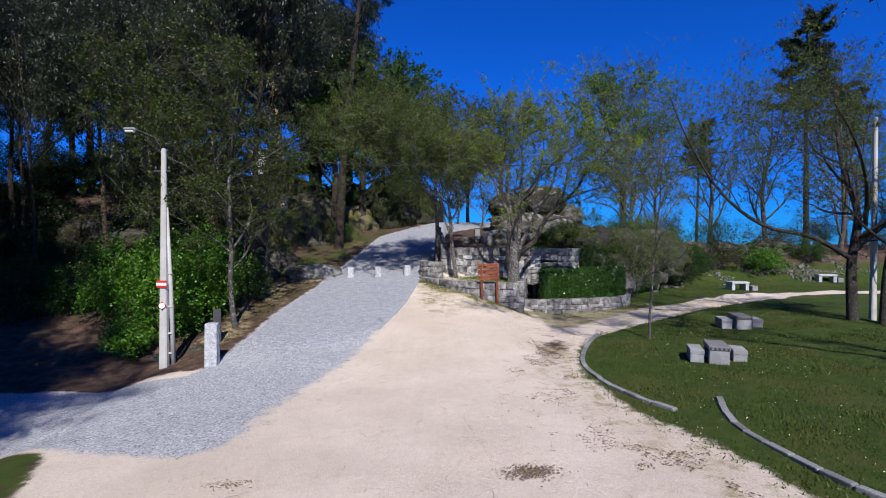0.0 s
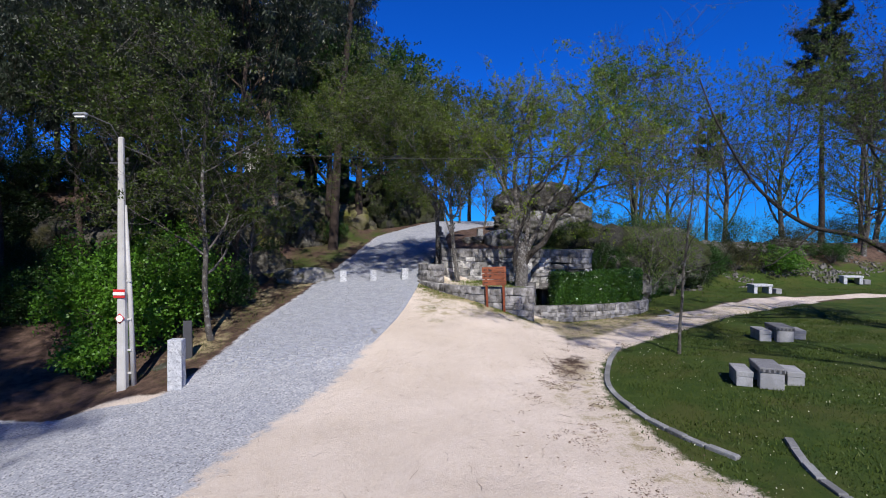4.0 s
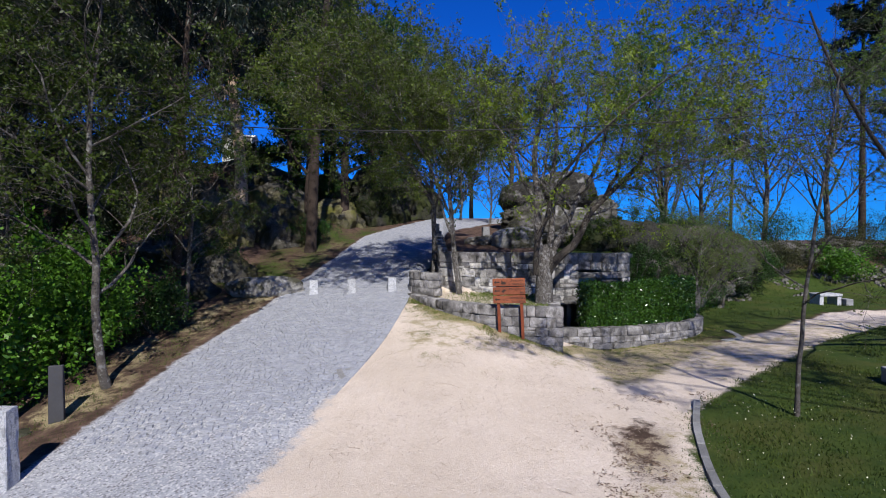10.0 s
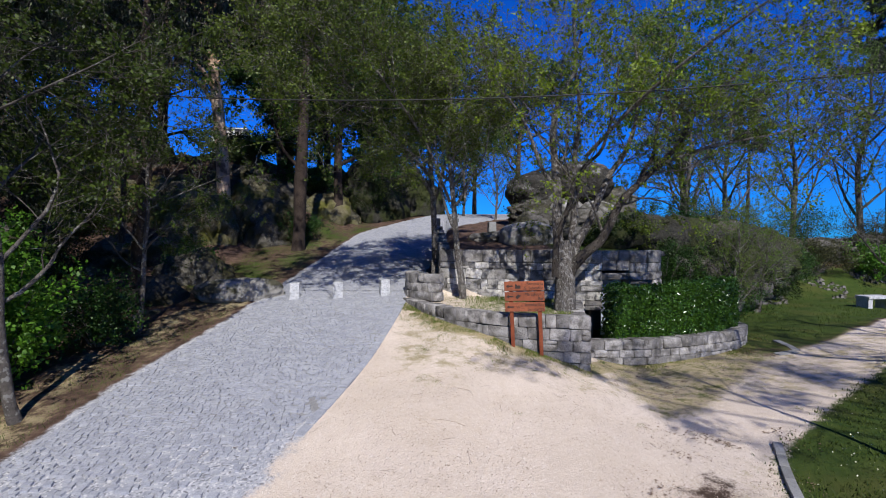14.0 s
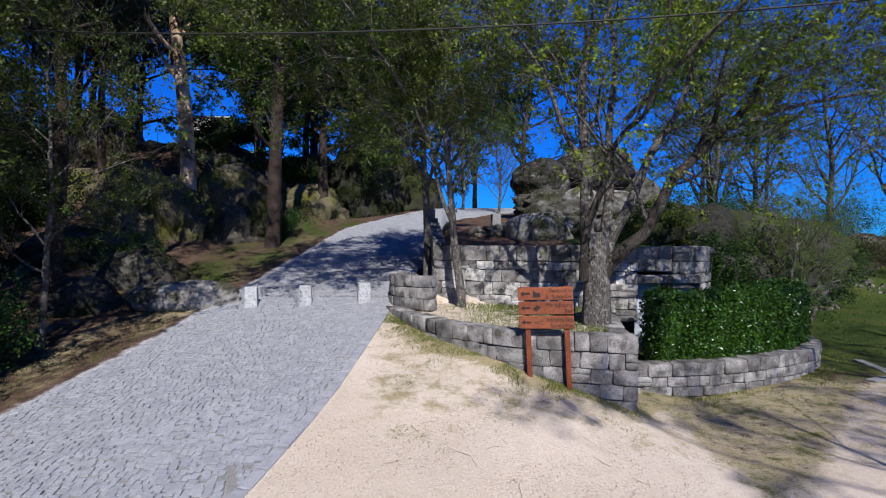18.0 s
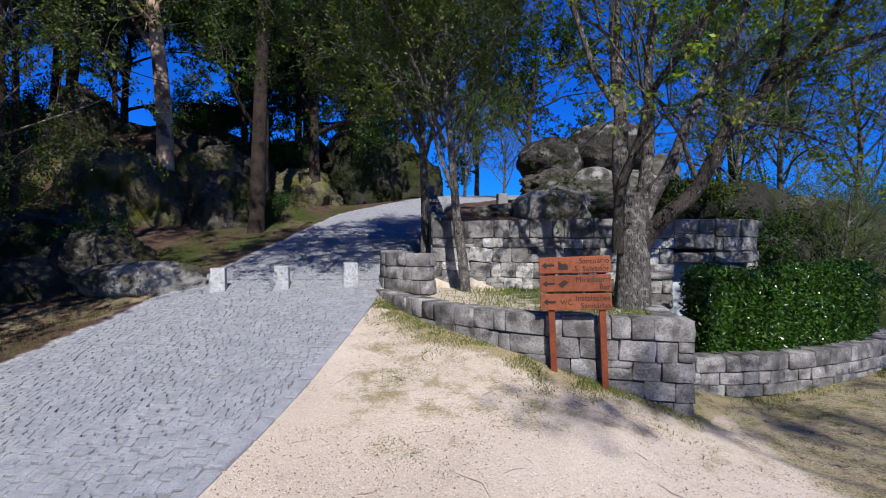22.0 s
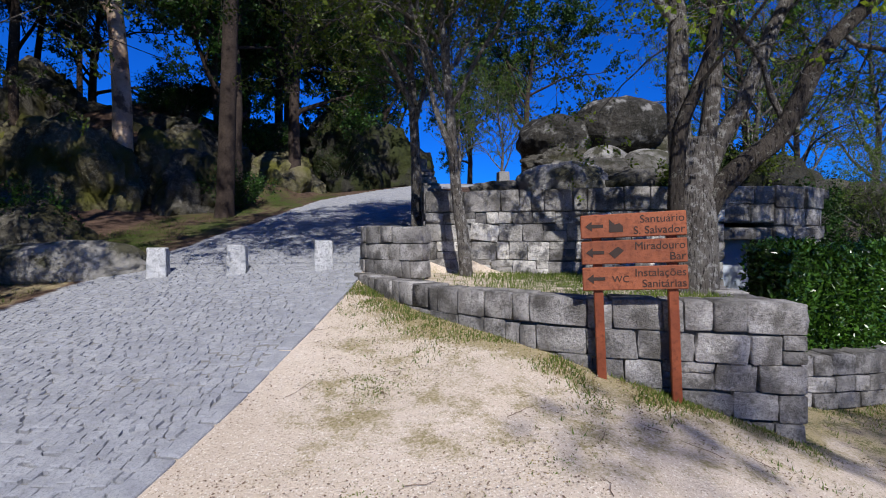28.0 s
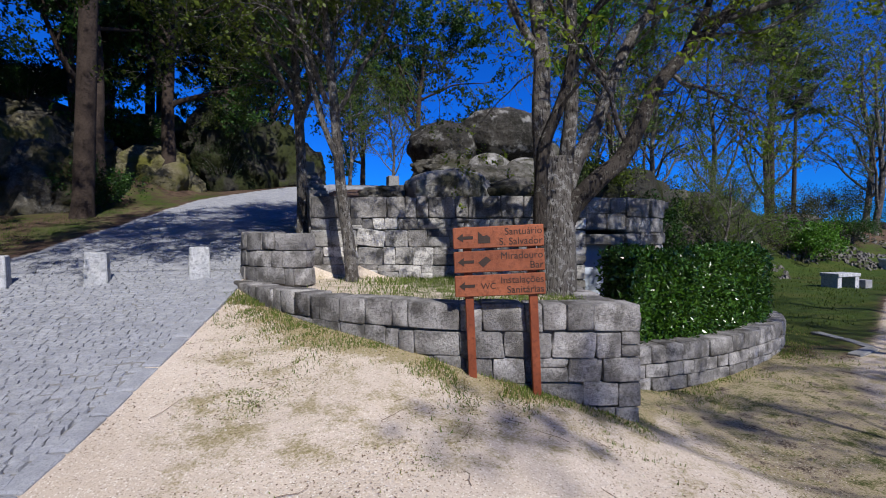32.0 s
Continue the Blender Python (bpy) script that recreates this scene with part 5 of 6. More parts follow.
# Some dark shrubs are added to plug gaps and stand for woodland shade.
for i, (x, y, sx, sy, sz, lf, n) in enumerate((
    (-9.6, 17.0, 1.5, 1.3, 3.5, M_LEAF_BUSH, 10000), (-11.4, 17.6, 1.6, 1.2, 3.3, M_LEAF_BUSH, 9000), (-9.0, 19.0, 1.3, 1.2, 3.2, M_LEAF_BUSH, 9000), (-10.8, 20.4, 1.4, 1.2, 3.6, M_LEAF_BUSH, 9000),
    (-10.2, 15.6, 1.1, 0.9, 1.2, M_LEAF_BUSH, 4000), (-8.4, 21.0, 1.2, 1.2, 2.0, M_LEAF_DARK, 5000), (-12.0, 21.0, 1.8, 1.5, 2.6, M_LEAF_DARK, 6000),
    (-7.4, 34.2, 1.4, 1.0, 1.6, M_LEAF_DARK, 4000), (-4.6, 40.2, 1.6, 0.6, 3.6, M_LEAF_IVY, 4500), (-20.5, 26.5, 2.0, 1.6, 2.4, M_LEAF_IVY, 7000), (-26.0, 27.5, 2.6, 1.8, 2.8, M_LEAF_IVY, 8000), (-33.0, 31.0, 3.4, 2.0, 3.6, M_LEAF_IVY, 8000), (-41.0, 37.0, 4.5, 2.4, 5.0, M_LEAF_IVY, 9000), (-15.5, 28.5, 1.8, 1.4, 1.8, M_LEAF_IVY, 6000), (-24.0, 38.5, 3.4, 2.0, 3.0, M_LEAF_IVY, 8000), (-15.0, 19.5, 1.6, 1.4, 1.6, M_LEAF_DARK, 5000), (-18.5, 22.5, 2.0, 1.5, 1.8, M_LEAF_DARK, 5000), (-23.0, 23.5, 2.2, 1.6, 2.2, M_LEAF_DARK, 5000), (-13.5, 24.0, 1.6, 1.4, 1.8, M_LEAF_DARK, 5000), (-29.0, 27.0, 2.6, 1.8, 2.4, M_LEAF_DARK, 6000),
    (-9.5, 27.5, 1.2, 1.0, 1.4, M_LEAF_DARK, 3000), (8.3, 27.6, 1.5, 1.2, 1.6, M_LEAF_DARK, 9000), (10.2, 28.0, 1.5, 0.9, 2.6, M_LEAF_IVY, 14000), (12.4, 29.4, 1.6, 1.0, 2.4, M_LEAF_IVY, 13000), (9.0, 27.4, 1.1, 0.8, 2.4, M_LEAF_DARK, 9000), (14.6, 31.6, 1.8, 1.2, 2.4, M_LEAF_IVY, 12000), (16.8, 33.4, 1.8, 1.2, 2.2, M_LEAF_DARK, 9000), (7.0, 28.4, 1.2, 0.9, 1.2, M_LEAF_IVY, 6000), (6.2, 26.5, 1.0, 0.5, 1.0, M_LEAF_IVY, 6000), (8.0, 26.9, 1.1, 0.6, 1.5, M_LEAF_IVY, 7000), (-16.5, 18.5, 2.2, 1.6, 2.2, M_LEAF_IVY, 8000), (-21.0, 20.0, 2.4, 1.6, 2.4, M_LEAF_IVY, 8000), (-14.0, 20.6, 1.6, 1.2, 2.6, M_LEAF_DARK, 8000), (-25.5, 22.5, 2.6, 1.6, 2.6, M_LEAF_IVY, 8000), (9.8, 29.4, 1.6, 1.3, 1.9, M_LEAF_OLIVE, 6000),
    (12.0, 31.8, 1.8, 1.4, 1.8, M_LEAF_DARK, 7000), (22.5, 34.6, 1.8, 1.4, 1.9, M_LEAF_BUSH, 8000), (15.5, 33.6, 1.4, 1.2, 1.4, M_LEAF_OLIVE, 4000),
    (27.0, 36.0, 1.8, 1.4, 1.8, M_LEAF_DARK, 5000), (10.8, 28.2, 1.7, 1.4, 1.8, M_LEAF_DARK, 7000), (13.2, 31.2, 2.0, 1.5, 2.0, M_LEAF_DARK, 7000), (15.8, 35.5, 2.2, 1.6, 2.6, M_LEAF_DARK, 7000), (19.5, 35.0, 2.0, 1.5, 2.0, M_LEAF_SCRUB, 6000), (25.0, 37.5, 2.6, 1.6, 2.2, M_LEAF_SCRUB, 6000), (30.0, 39.0, 2.8, 1.8, 2.4, M_LEAF_SCRUB, 6000), (21.5, 38.5, 2.4, 1.8, 2.6, M_LEAF_DARK, 6000), (34.0, 38.0, 2.8, 1.8, 2.6, M_LEAF_SCRUB, 6000), (14.6, 37.5, 2.2, 1.6, 2.4, M_LEAF_DARK, 6000), (18.0, 40.5, 2.6, 1.8, 2.6, M_LEAF_SCRUB, 6000), (8.8, 30.8, 1.8, 1.5, 2.0, M_LEAF_DARK, 6000), (11.5, 34.5, 2.4, 1.8, 2.4, M_LEAF_DARK, 8000), (-8.5, 40.2, 2.0, 1.5, 1.6, M_LEAF_DARK, 5000), (-12.5, 40.5, 2.2, 1.6, 2.0, M_LEAF_DARK, 5000), (5.9, 27.0, 0.9, 0.8, 0.9, M_LEAF_OLIVE, 2500), (7.4, 27.8, 0.9, 0.8, 1.1, M_LEAF_OLIVE, 2500), (7.7, 26.2, 0.9, 0.8, 1.5, M_LEAF_DARK, 4000), (8.9, 26.3, 1.0, 0.8, 1.3, M_LEAF_OLIVE, 4000), (9.9, 27.2, 1.1, 0.9, 1.5, M_LEAF_DARK, 4000), (6.9, 26.6, 0.8, 0.7, 1.2, M_LEAF_OLIVE, 3000), (17.5, 34.5, 1.6, 1.2, 1.6, M_LEAF_DARK, 4000), (-13.5, 44.0, 3.4, 2.2, 1.8, M_LEAF_IVY, 9000), (-27.0, 40.0, 4.5, 2.4, 2.4, M_LEAF_IVY, 9000), (-34.0, 36.0, 4.5, 2.4, 3.0, M_LEAF_IVY, 9000), (-18.0, 32.5, 2.6, 1.8, 3.0, M_LEAF_IVY, 9000), (-24.5, 30.5, 3.0, 2.0, 3.2, M_LEAF_IVY, 9000), (-38.0, 29.0, 4.5, 2.4, 5.0, M_LEAF_IVY, 12000), (-30.0, 22.5, 3.0, 2.0, 3.0, M_LEAF_IVY, 9000),
    (-27.0, 44.5, 3.2, 2.0, 4.2, M_LEAF_IVY, 9000), (-31.5, 43.5, 3.4, 2.0, 3.6, M_LEAF_IVY, 9000), (-36.5, 43.0, 3.6, 2.2, 4.6, M_LEAF_IVY, 9000), (-42.5, 44.0, 4.0, 2.4, 4.2, M_LEAF_IVY, 9000), (-22.5, 44.0, 3.0, 2.0, 3.4, M_LEAF_IVY, 9000),
    (-29.0, 34.5, 3.0, 1.8, 2.6, M_LEAF_IVY, 9000), (-31.0, 38.5, 3.2, 2.0, 3.0, M_LEAF_IVY, 9000), (-21.0, 35.0, 2.6, 1.8, 2.4, M_LEAF_IVY, 8000))):
    label = {M_LEAF_BUSH: "bright green leafy shrub in spring growth", M_LEAF_DARK: "dark green shrub in the shade of the trees", M_LEAF_IVY: "dense dark ivy and woodland undergrowth", M_LEAF_SCRUB: "dark olive-brown scrub on the rocky bank", M_LEAF_OLIVE: "olive-green scrub on the rocky bank"}[lf]
    shrub("shrub", label, (x, y, gz(x, y) - 0.05), (sx, sy, sz), lf, 50 + i, (0.12, 0.07) if lf is M_LEAF_BUSH else (0.14, 0.085) if sx > 2.5 and lf is M_LEAF_IVY else (0.08, 0.045), count=int(n * 0.6) if lf is M_LEAF_BUSH else n)


# ---- hedge ----
def build_hedge():
    rng = np.random.default_rng(5)
    ob = thing("hedge", "clipped glossy green laurel hedge behind a low granite wall", "hedge")
    q, l = HEDGE_WALL
    V, F = [], []
    stations = np.linspace(0.98, l[-1] - 0.1, 40)
    rows = []
    for s in stations:
        p, a = spot(HEDGE_WALL, s)
        nx, ny = -math.sin(a), math.cos(a)
        z0, z1 = gz(p[0], p[1]) + 0.15, 2.42 + 0.05 * math.sin(s * 2.1)
        rows.append([(p[0] + nx * o, p[1] + ny * o, z) for o, z in ((0.42, z0), (0.36, z1 - 0.1), (0.5, z1), (0.95, z1), (1.1, z1 - 0.1), (1.1, z0))])
    for r in rows:
        V += r
    for i in range(len(rows) - 1):
        for k in range(5):
            F.append((i * 6 + k, (i + 1) * 6 + k, (i + 1) * 6 + k + 1, i * 6 + k + 1))
    F += [tuple(range(6)), tuple(len(V) - 1 - k for k in range(6))]
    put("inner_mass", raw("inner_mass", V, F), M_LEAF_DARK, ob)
    n = 46000
    s = rng.uniform(0.9, l[-1] - 0.05, n)
    P = np.stack([np.interp(s, l, q[:, 0]), np.interp(s, l, q[:, 1])], 1)
    T = np.stack([np.interp(s + 0.05, l, q[:, 0]) - np.interp(s - 0.05, l, q[:, 0]), np.interp(s + 0.05, l, q[:, 1]) - np.interp(s - 0.05, l, q[:, 1])], 1)
    T /= np.linalg.norm(T, axis=1)[:, None]
    N = np.stack([-T[:, 1], T[:, 0]], 1)
    face = rng.uniform(0, 1, n)
    wob = 0.05 * np.sin(s * 5 + 1) + 0.04 * np.sin(s * 11)
    off = np.where(face < 0.6, 0.36 + rng.normal(0, 0.06, n) + wob * 0.6, rng.uniform(0.3, 1.15, n))
    z1 = 2.42 + 0.05 * np.sin(s * 2.1) + wob * 0.7
    z0 = ground(P[:, 0], P[:, 1]) + 0.25
    z = np.where(face < 0.6, z0 + (z1 - z0) * rng.uniform(0, 1, n), z1 + rng.normal(0, 0.05, n))
    ends = face > 0.9
    s_end = rng.random(n) < 0.5
    c = np.stack([P[:, 0] + N[:, 0] * off, P[:, 1] + N[:, 1] * off, z], 1)
    e0, a0 = spot(HEDGE_WALL, 0.92)
    for i in np.nonzero(ends & s_end)[0]:
        o = rng.uniform(0.35, 1.1)
        c[i] = (e0[0] - math.sin(a0) * o + rng.normal(0, 0.05), e0[1] + math.cos(a0) * o, rng.uniform(gz(e0[0], e0[1]) + 0.25, 2.4))
    tagged(put("leaves", leaf_mesh("leaves", c, rng, 0.085, 0.04, fold=0.15), M_LEAF_HEDGE, ob), kind="stuff")


build_hedge()


# ---- bollards and pillar ----
bollard = thing("bollard", "short rough-hewn granite bollard standing across the cobbled road", "bollard", (-4.62, 24.3, gz(-4.62, 24.3) - 0.03), 15, "bollards across the road")
part("shaft", box_bm(0.30, 0.29, 0.53, (0, 0, 0), 0.015, 0.010, 0.95, 3), M_STONE_PALE, bollard)
for x, y, turn in ((-3.24, 24.2, 12), (-1.80, 24.2, 16)):
    copy_thing(bollard, pose(x, y, gz(x, y) - 0.03, 0, 0, turn))
pillar = thing("stone_pillar", "upright rough granite pillar beside the road", "pillar", (-6.7, 14.15, gz(-6.7, 14.15) - 0.05), 8)
part("shaft", box_bm(0.34, 0.30, 1.27, (0, 0, 0), 0.015, 0.02, 0.95, 3), M_STONE_PALE, pillar)
slate = thing("slate_post", "narrow dark slate post behind the granite pillar", "post", (-7.55, 16.3, gz(-7.55, 16.3) - 0.1), 20)
part("slab", box_bm(0.26, 0.1, 1.2, (0, 0, 0), 0.01, 0.008, 0.92, 2), M_DARKPOST, slate)

# ---- concrete lamp post ----
px, py = -8.35, 14.6
pole = thing("lamp_post", "pale concrete lamp post with a brace leg and warning plates", "lamp post", (px, py, gz(px, py) - 0.1))
shaft = part("shaft", box_bm(0.24, 0.2, 6.65, (0, 0, 0), 0.03, 0, 0.55), M_CONCRETE, pole)
part("brace", tube_bm([(0.22, 0.12, 0), (0.15, 0.1, 2.4), (0.05, 0.05, 4.9)], [0.07, 0.06, 0.05], 8), M_CONCRETE, pole)
for z in (0.5, 1.1, 1.9, 2.9):
    part("spacer", box_bm(0.16, 0.06, 0.05, (0.13, 0.05, z), 0.005), M_CONCRETE, pole)
part("arm", tube_bm([(0, 0, 6.5), (-0.2, -0.1, 6.95), (-0.65, -0.25, 7.15)], 0.016, 8), M_DARKPOST, pole)
part("bracket", box_bm(0.5, 0.05, 0.05, (-0.05, 0, 5.95), 0.01), M_DARKPOST, pole, "dark steel cable bracket")
for bx in (-0.24, 0.16):
    part("insulator", tube_bm([(bx, 0, 6.0), (bx, 0, 6.07), (bx, 0, 6.12)], [0.02, 0.035, 0.02], 8), M_DARKPOST, pole)
head = part("lamp_head", box_bm(0.36, 0.16, 0.1, (-0.82, -0.3, 7.1), 0.04), M_METAL, pole)
part("lens", box_bm(0.26, 0.11, 0.05, (-0.82, -0.3, 7.06), 0.015), M_LAMP, head)
plate = part("warning_plate", box_bm(0.30, 0.015, 0.22, (-0.01, -0.11, 2.5), 0.003), M_RED, pole, "red and white warning plate")
part("stripe", box_bm(0.30, 0.012, 0.08, (-0.01, -0.122, 2.57), 0.002), M_WHITE, plate)
disc = part("diamond_plate", tube_bm([(0, -0.10, 1.97), (0, -0.115, 1.97)], 0.13, 4), M_RED, pole, "small white plate with a red border")
part("face", tube_bm([(0, -0.112, 1.97), (0, -0.122, 1.97)], 0.09, 8), M_WHITE, disc)

rx, ry = 15.5, 17.6
mast = thing("utility_pole", "grey utility pole beside the spreading oak", "utility pole", (rx, ry, gz(rx, ry) - 0.1))
part("shaft", box_bm(0.2, 0.18, 7.4, (0, 0, 0), 0.03, 0, 0.6), M_CONCRETE, mast)
part("insulator", box_bm(0.08, 0.3, 0.1, (0, 0, 7.1), 0.02), M_DARKPOST, mast)


def cable(a, b, sag, label):
    n = 40
    t = np.linspace(0, 1, n)
    p = np.outer(1 - t, a) + np.outer(t, b)
    p[:, 2] -= sag * 4 * t * (1 - t)
    v, f = tube(p, 0.014, 5)
    ob = put("overhead_cable", raw("overhead_cable", v, f, True), M_CABLE)
    tagged(ob, label, "cable")


cable((rx, ry, 7.7), (-15.3, 21.4, 8.2), 1.2, "thin black overhead cable between the poles")
cable((px, py, 6.6), (-9.0, 44.5, 11.0), 0.8, "thin black overhead cable running up the slope")


# ---- signpost ----
def words(body, size, at, parent, name="lettering", align="RIGHT"):
    cu = bpy.data.curves.new(name, "FONT")
    cu.body, cu.size, cu.align_x, cu.extrude = body, size, align, 0.0015
    tmp = new(name, cu)
    dg = bpy.context.evaluated_depsgraph_get()
    me = bpy.data.meshes.new_from_object(tmp.evaluated_get(dg))
    bpy.data.objects.remove(tmp)
    me.materials.clear()
    return put(name, me, M_INK, parent, m=pose(*at, 90, 0, 0))


sx, sy = 1.96, 20.35
sign = thing("signpost", "reddish-brown wooden signpost with three lettered boards on two posts", "signpost")
sign.matrix_basis = pose(sx, sy, 0.95, 0, -2.6, -14)
W = 0.90
for x, b0 in ((-0.31, 0.0), (0.33, -0.1)):
    part("post", box_bm(0.085, 0.07, 1.95 - b0 - 0.05, (x, 0, b0), 0.008), M_WOOD_POST, sign)
for i, (z, lines) in enumerate(((1.68, ("Santuário", "S. Salvador")), (1.44, ("Miradouro", "Bar")), (1.20, ("Instalações", "Sanitárias")))):
    board = part("board", box_bm(W, 0.03, 0.215, (0, -0.052, z), 0.008, 0.003), M_WOOD, sign)
    for k, text in enumerate(lines):
        words(text, 0.098, (W / 2 - 0.015, -0.0685, z + 0.125 - 0.098 * k), board)
    # arrow and pictogram cut into the board
    bm = bmesh.new()
    pts = [(-0.41, 0.11), (-0.35, 0.155), (-0.35, 0.125), (-0.25, 0.125), (-0.25, 0.095), (-0.35, 0.095), (-0.35, 0.065)]
    bm.faces.new([bm.verts.new((a, -0.0695, z + b)) for a, b in pts][::-1])
    part("arrow", bm, M_INK, board)
    if i == 2:
        words("WC", 0.085, (-0.19, -0.0685, z + 0.075), board, "pictogram", "LEFT")
    else:
        bm = bmesh.new()
        outl = [(-0.2, 0.05), (-0.2, 0.17), (-0.15, 0.12), (-0.11, 0.13), (-0.08, 0.1), (-0.08, 0.05)] if i == 0 else [(-0.21, 0.1), (-0.13, 0.16), (-0.08, 0.12), (-0.16, 0.05)]
        bm.faces.new([bm.verts.new((a, -0.0695, z + b)) for a, b in outl][::-1])
        part("pictogram", bm, M_INK, board)


# ---- picnic tables and benches ----
def picnic(x, y, turn):
    t = thing("picnic_table", "grey granite picnic table with a slab top on the lawn", "table", (x, y, gz(x, y) - 0.03), turn, "picnic tables")
    top = part("tabletop", box_bm(0.5, 0.95, 0.12, (0, 0, 0.36), 0.015, 0.006, 1, 1), M_TABLE, t, "dark weathered slab top")
    for yy in (-0.4, 0.4):
        part("leg", box_bm(0.46, 0.24, 0.37, (0, yy * 0.85, 0), 0.012, 0.006), M_BENCH, t)
    for k in range(5):
        part("mark", box_bm(0.05, 0.006, 0.06, (-0.2 + 0.1 * k, -0.481, 0.385), 0.0), M_DARKPOST, top)
    for ox, oy, ln in ((-0.5, 0.02, 0.8), (0.55, 0.3, 0.7)):
        s = thing("stone_bench", "low granite bench beside the picnic table", "bench", tuple(Vector((x, y, gz(x, y) - 0.03)) + Matrix.Rotation(radians(turn), 3, "Z") @ Vector((ox, oy, 0))), turn, "benches at the picnic tables")
        part("seat", box_bm(0.34, ln, 0.12, (0, 0, 0.22), 0.012, 0.006, 1, 1), M_BENCH, s)
        for yy in (-0.25, 0.25):
            part("leg", box_bm(0.32, ln * 0.48, 0.225, (0, yy * ln, 0), 0.012, 0.006), M_BENCH, s)


picnic(7.24, 12.9, -20)
picnic(10.4, 17.1, -14)
for x, y, turn in ((17.6, 29.2, 5), (26.0, 33.2, -12)):
    t = thing("stone_table", "pale granite table by the far path", "table", (x, y, gz(x, y) - 0.03), turn, "picnic tables")
    part("tabletop", box_bm(1.1, 0.65, 0.12, (0, 0, 0.42), 0.015, 0.006, 1, 1), M_STONE_PALE, t)
    for xx in (-0.5, 0.5):
        part("leg", box_bm(0.2, 0.56, 0.43, (xx * 0.86, 0, 0), 0.012, 0.006), M_STONE_PALE, t)
    s = thing("stone_bench", "pale granite bench by the far path", "bench", (x + 0.85, y - 0.1, gz(x, y) - 0.03), turn, "benches at the picnic tables")
    part("seat", box_bm(0.34, 0.45, 0.3, (0, 0, 0), 0.012, 0.006, 1, 1), M_BENCH, s)

stub = thing("stone_stub", "squared granite post at the terrace edge", "post", (2.08, 30.4, gz(2.08, 30.4) - 0.05), 10)
part("shaft", box_bm(0.34, 0.3, 0.62, (0, 0, 0), 0.015, 0.015, 0.95, 2), M_KERB, stub)
stub2 = thing("stone_stub", "squared granite post at the end of the road wall", "post", (-0.3, 28.7, gz(-0.9, 28.6) - 0.05), 4)
part("shaft", box_bm(0.34, 0.34, 1.75, (0, 0, 0), 0.015, 0.012, 0.97, 2), M_KERB, stub2)

# small white house on the hill
house = thing("white_house", "small white rendered house half hidden behind the trees", "house", (-19.2, 53.0, 9.9), 10)
part("wall", box_bm(2.6, 2.4, 3.5, (0, 0, 0), 0.02), M_RENDER, house)
bm = bmesh.new()
vs = [bm.verts.new(c) for c in ((-1.5, -1.3, 3.48), (1.5, -1.3, 3.48), (1.5, 1.3, 3.48), (-1.5, 1.3, 3.48), (-1.5, 0, 3.9), (1.5, 0, 3.9))]
for f in ((0, 1, 5, 4), (2, 3, 4, 5), (0, 4, 3), (1, 2, 5), (3, 2, 1, 0)):
    bm.faces.new([vs[i] for i in f])
part("roof", bm, M_RENDER, house)
win = part("window", box_bm(0.5, 0.06, 0.7, (0.5, -1.2, 2.0), 0.01), M_DARKPOST, house)
part("sill", box_bm(0.6, 0.16, 0.07, (0.5, -1.24, 1.93), 0.01), M_KERB, win)


# ---- kerb stones, road border and setts ----
def kerb(name, label, path, step, w, h, rise, seed, mat=None):
    rng = np.random.default_rng(seed)
    k = thing(name, label, "kerb", kind="structure")
    bm = box_bm(1, 1, 1, (0, 0, -0.5), 0.05, 0.0)
    me = bpy.data.meshes.new("kerb_stone")
    bm.to_mesh(me)
    bm.free()
    me.materials.append(mat or M_KERB)
    c = along(path)
    s = 0.0
    while s < c[1][-1] - 0.1:
        ln = step * rng.uniform(0.8, 1.2)
        p, a = spot(c, min(s + ln / 2, c[1][-1]))
        p2, _ = spot(c, min(s + ln, c[1][-1]))
        p1, _ = spot(c, s)
        tilt = math.degrees(math.atan2(gz(*p1) - gz(*p2), ln))
        put("kerb_stone", me, None, k, m=pose(p[0], p[1], gz(*p) + rise - h / 2 + rng.normal(0, 0.006), 0, tilt, math.degrees(a)) @ Matrix.Diagonal((ln - 0.012, w, h, 1)))
        s += ln
    return k


kerb("kerb_lawn", "curved row of granite kerb stones round the lawn", [(5.35, 16.9), (4.5, 15.2), (3.78, 13.1), (3.78, 11.4), (4.1, 10.15), (4.45, 9.35)], 0.48, 0.13, 0.3, 0.05, 1)
kerb("kerb_lawn_inner", "second curved row of granite kerb stones in the grass", [(5.65, 9.95), (5.15, 8.55), (5.2, 7.3), (5.5, 6.0), (6.4, 4.4)], 0.48, 0.13, 0.3, 0.055, 2)
kerb("road_border", "flat granite border stones along the cobbled road", [(-2.25, 16.8), (-1.95, 18.0), (-1.7, 19.1), (-1.48, 20.5), (-1.28, 22.3), (-1.17, 23.5)], 0.42, 0.17, 0.2, 0.03, 3, M_SETT)
kerb("path_edge", "sunken granite edging stones in the grass by the path", [(8.9, 22.2), (9.6, 22.5), (9.9, 23.6)], 0.6, 0.2, 0.2, 0.035, 4)


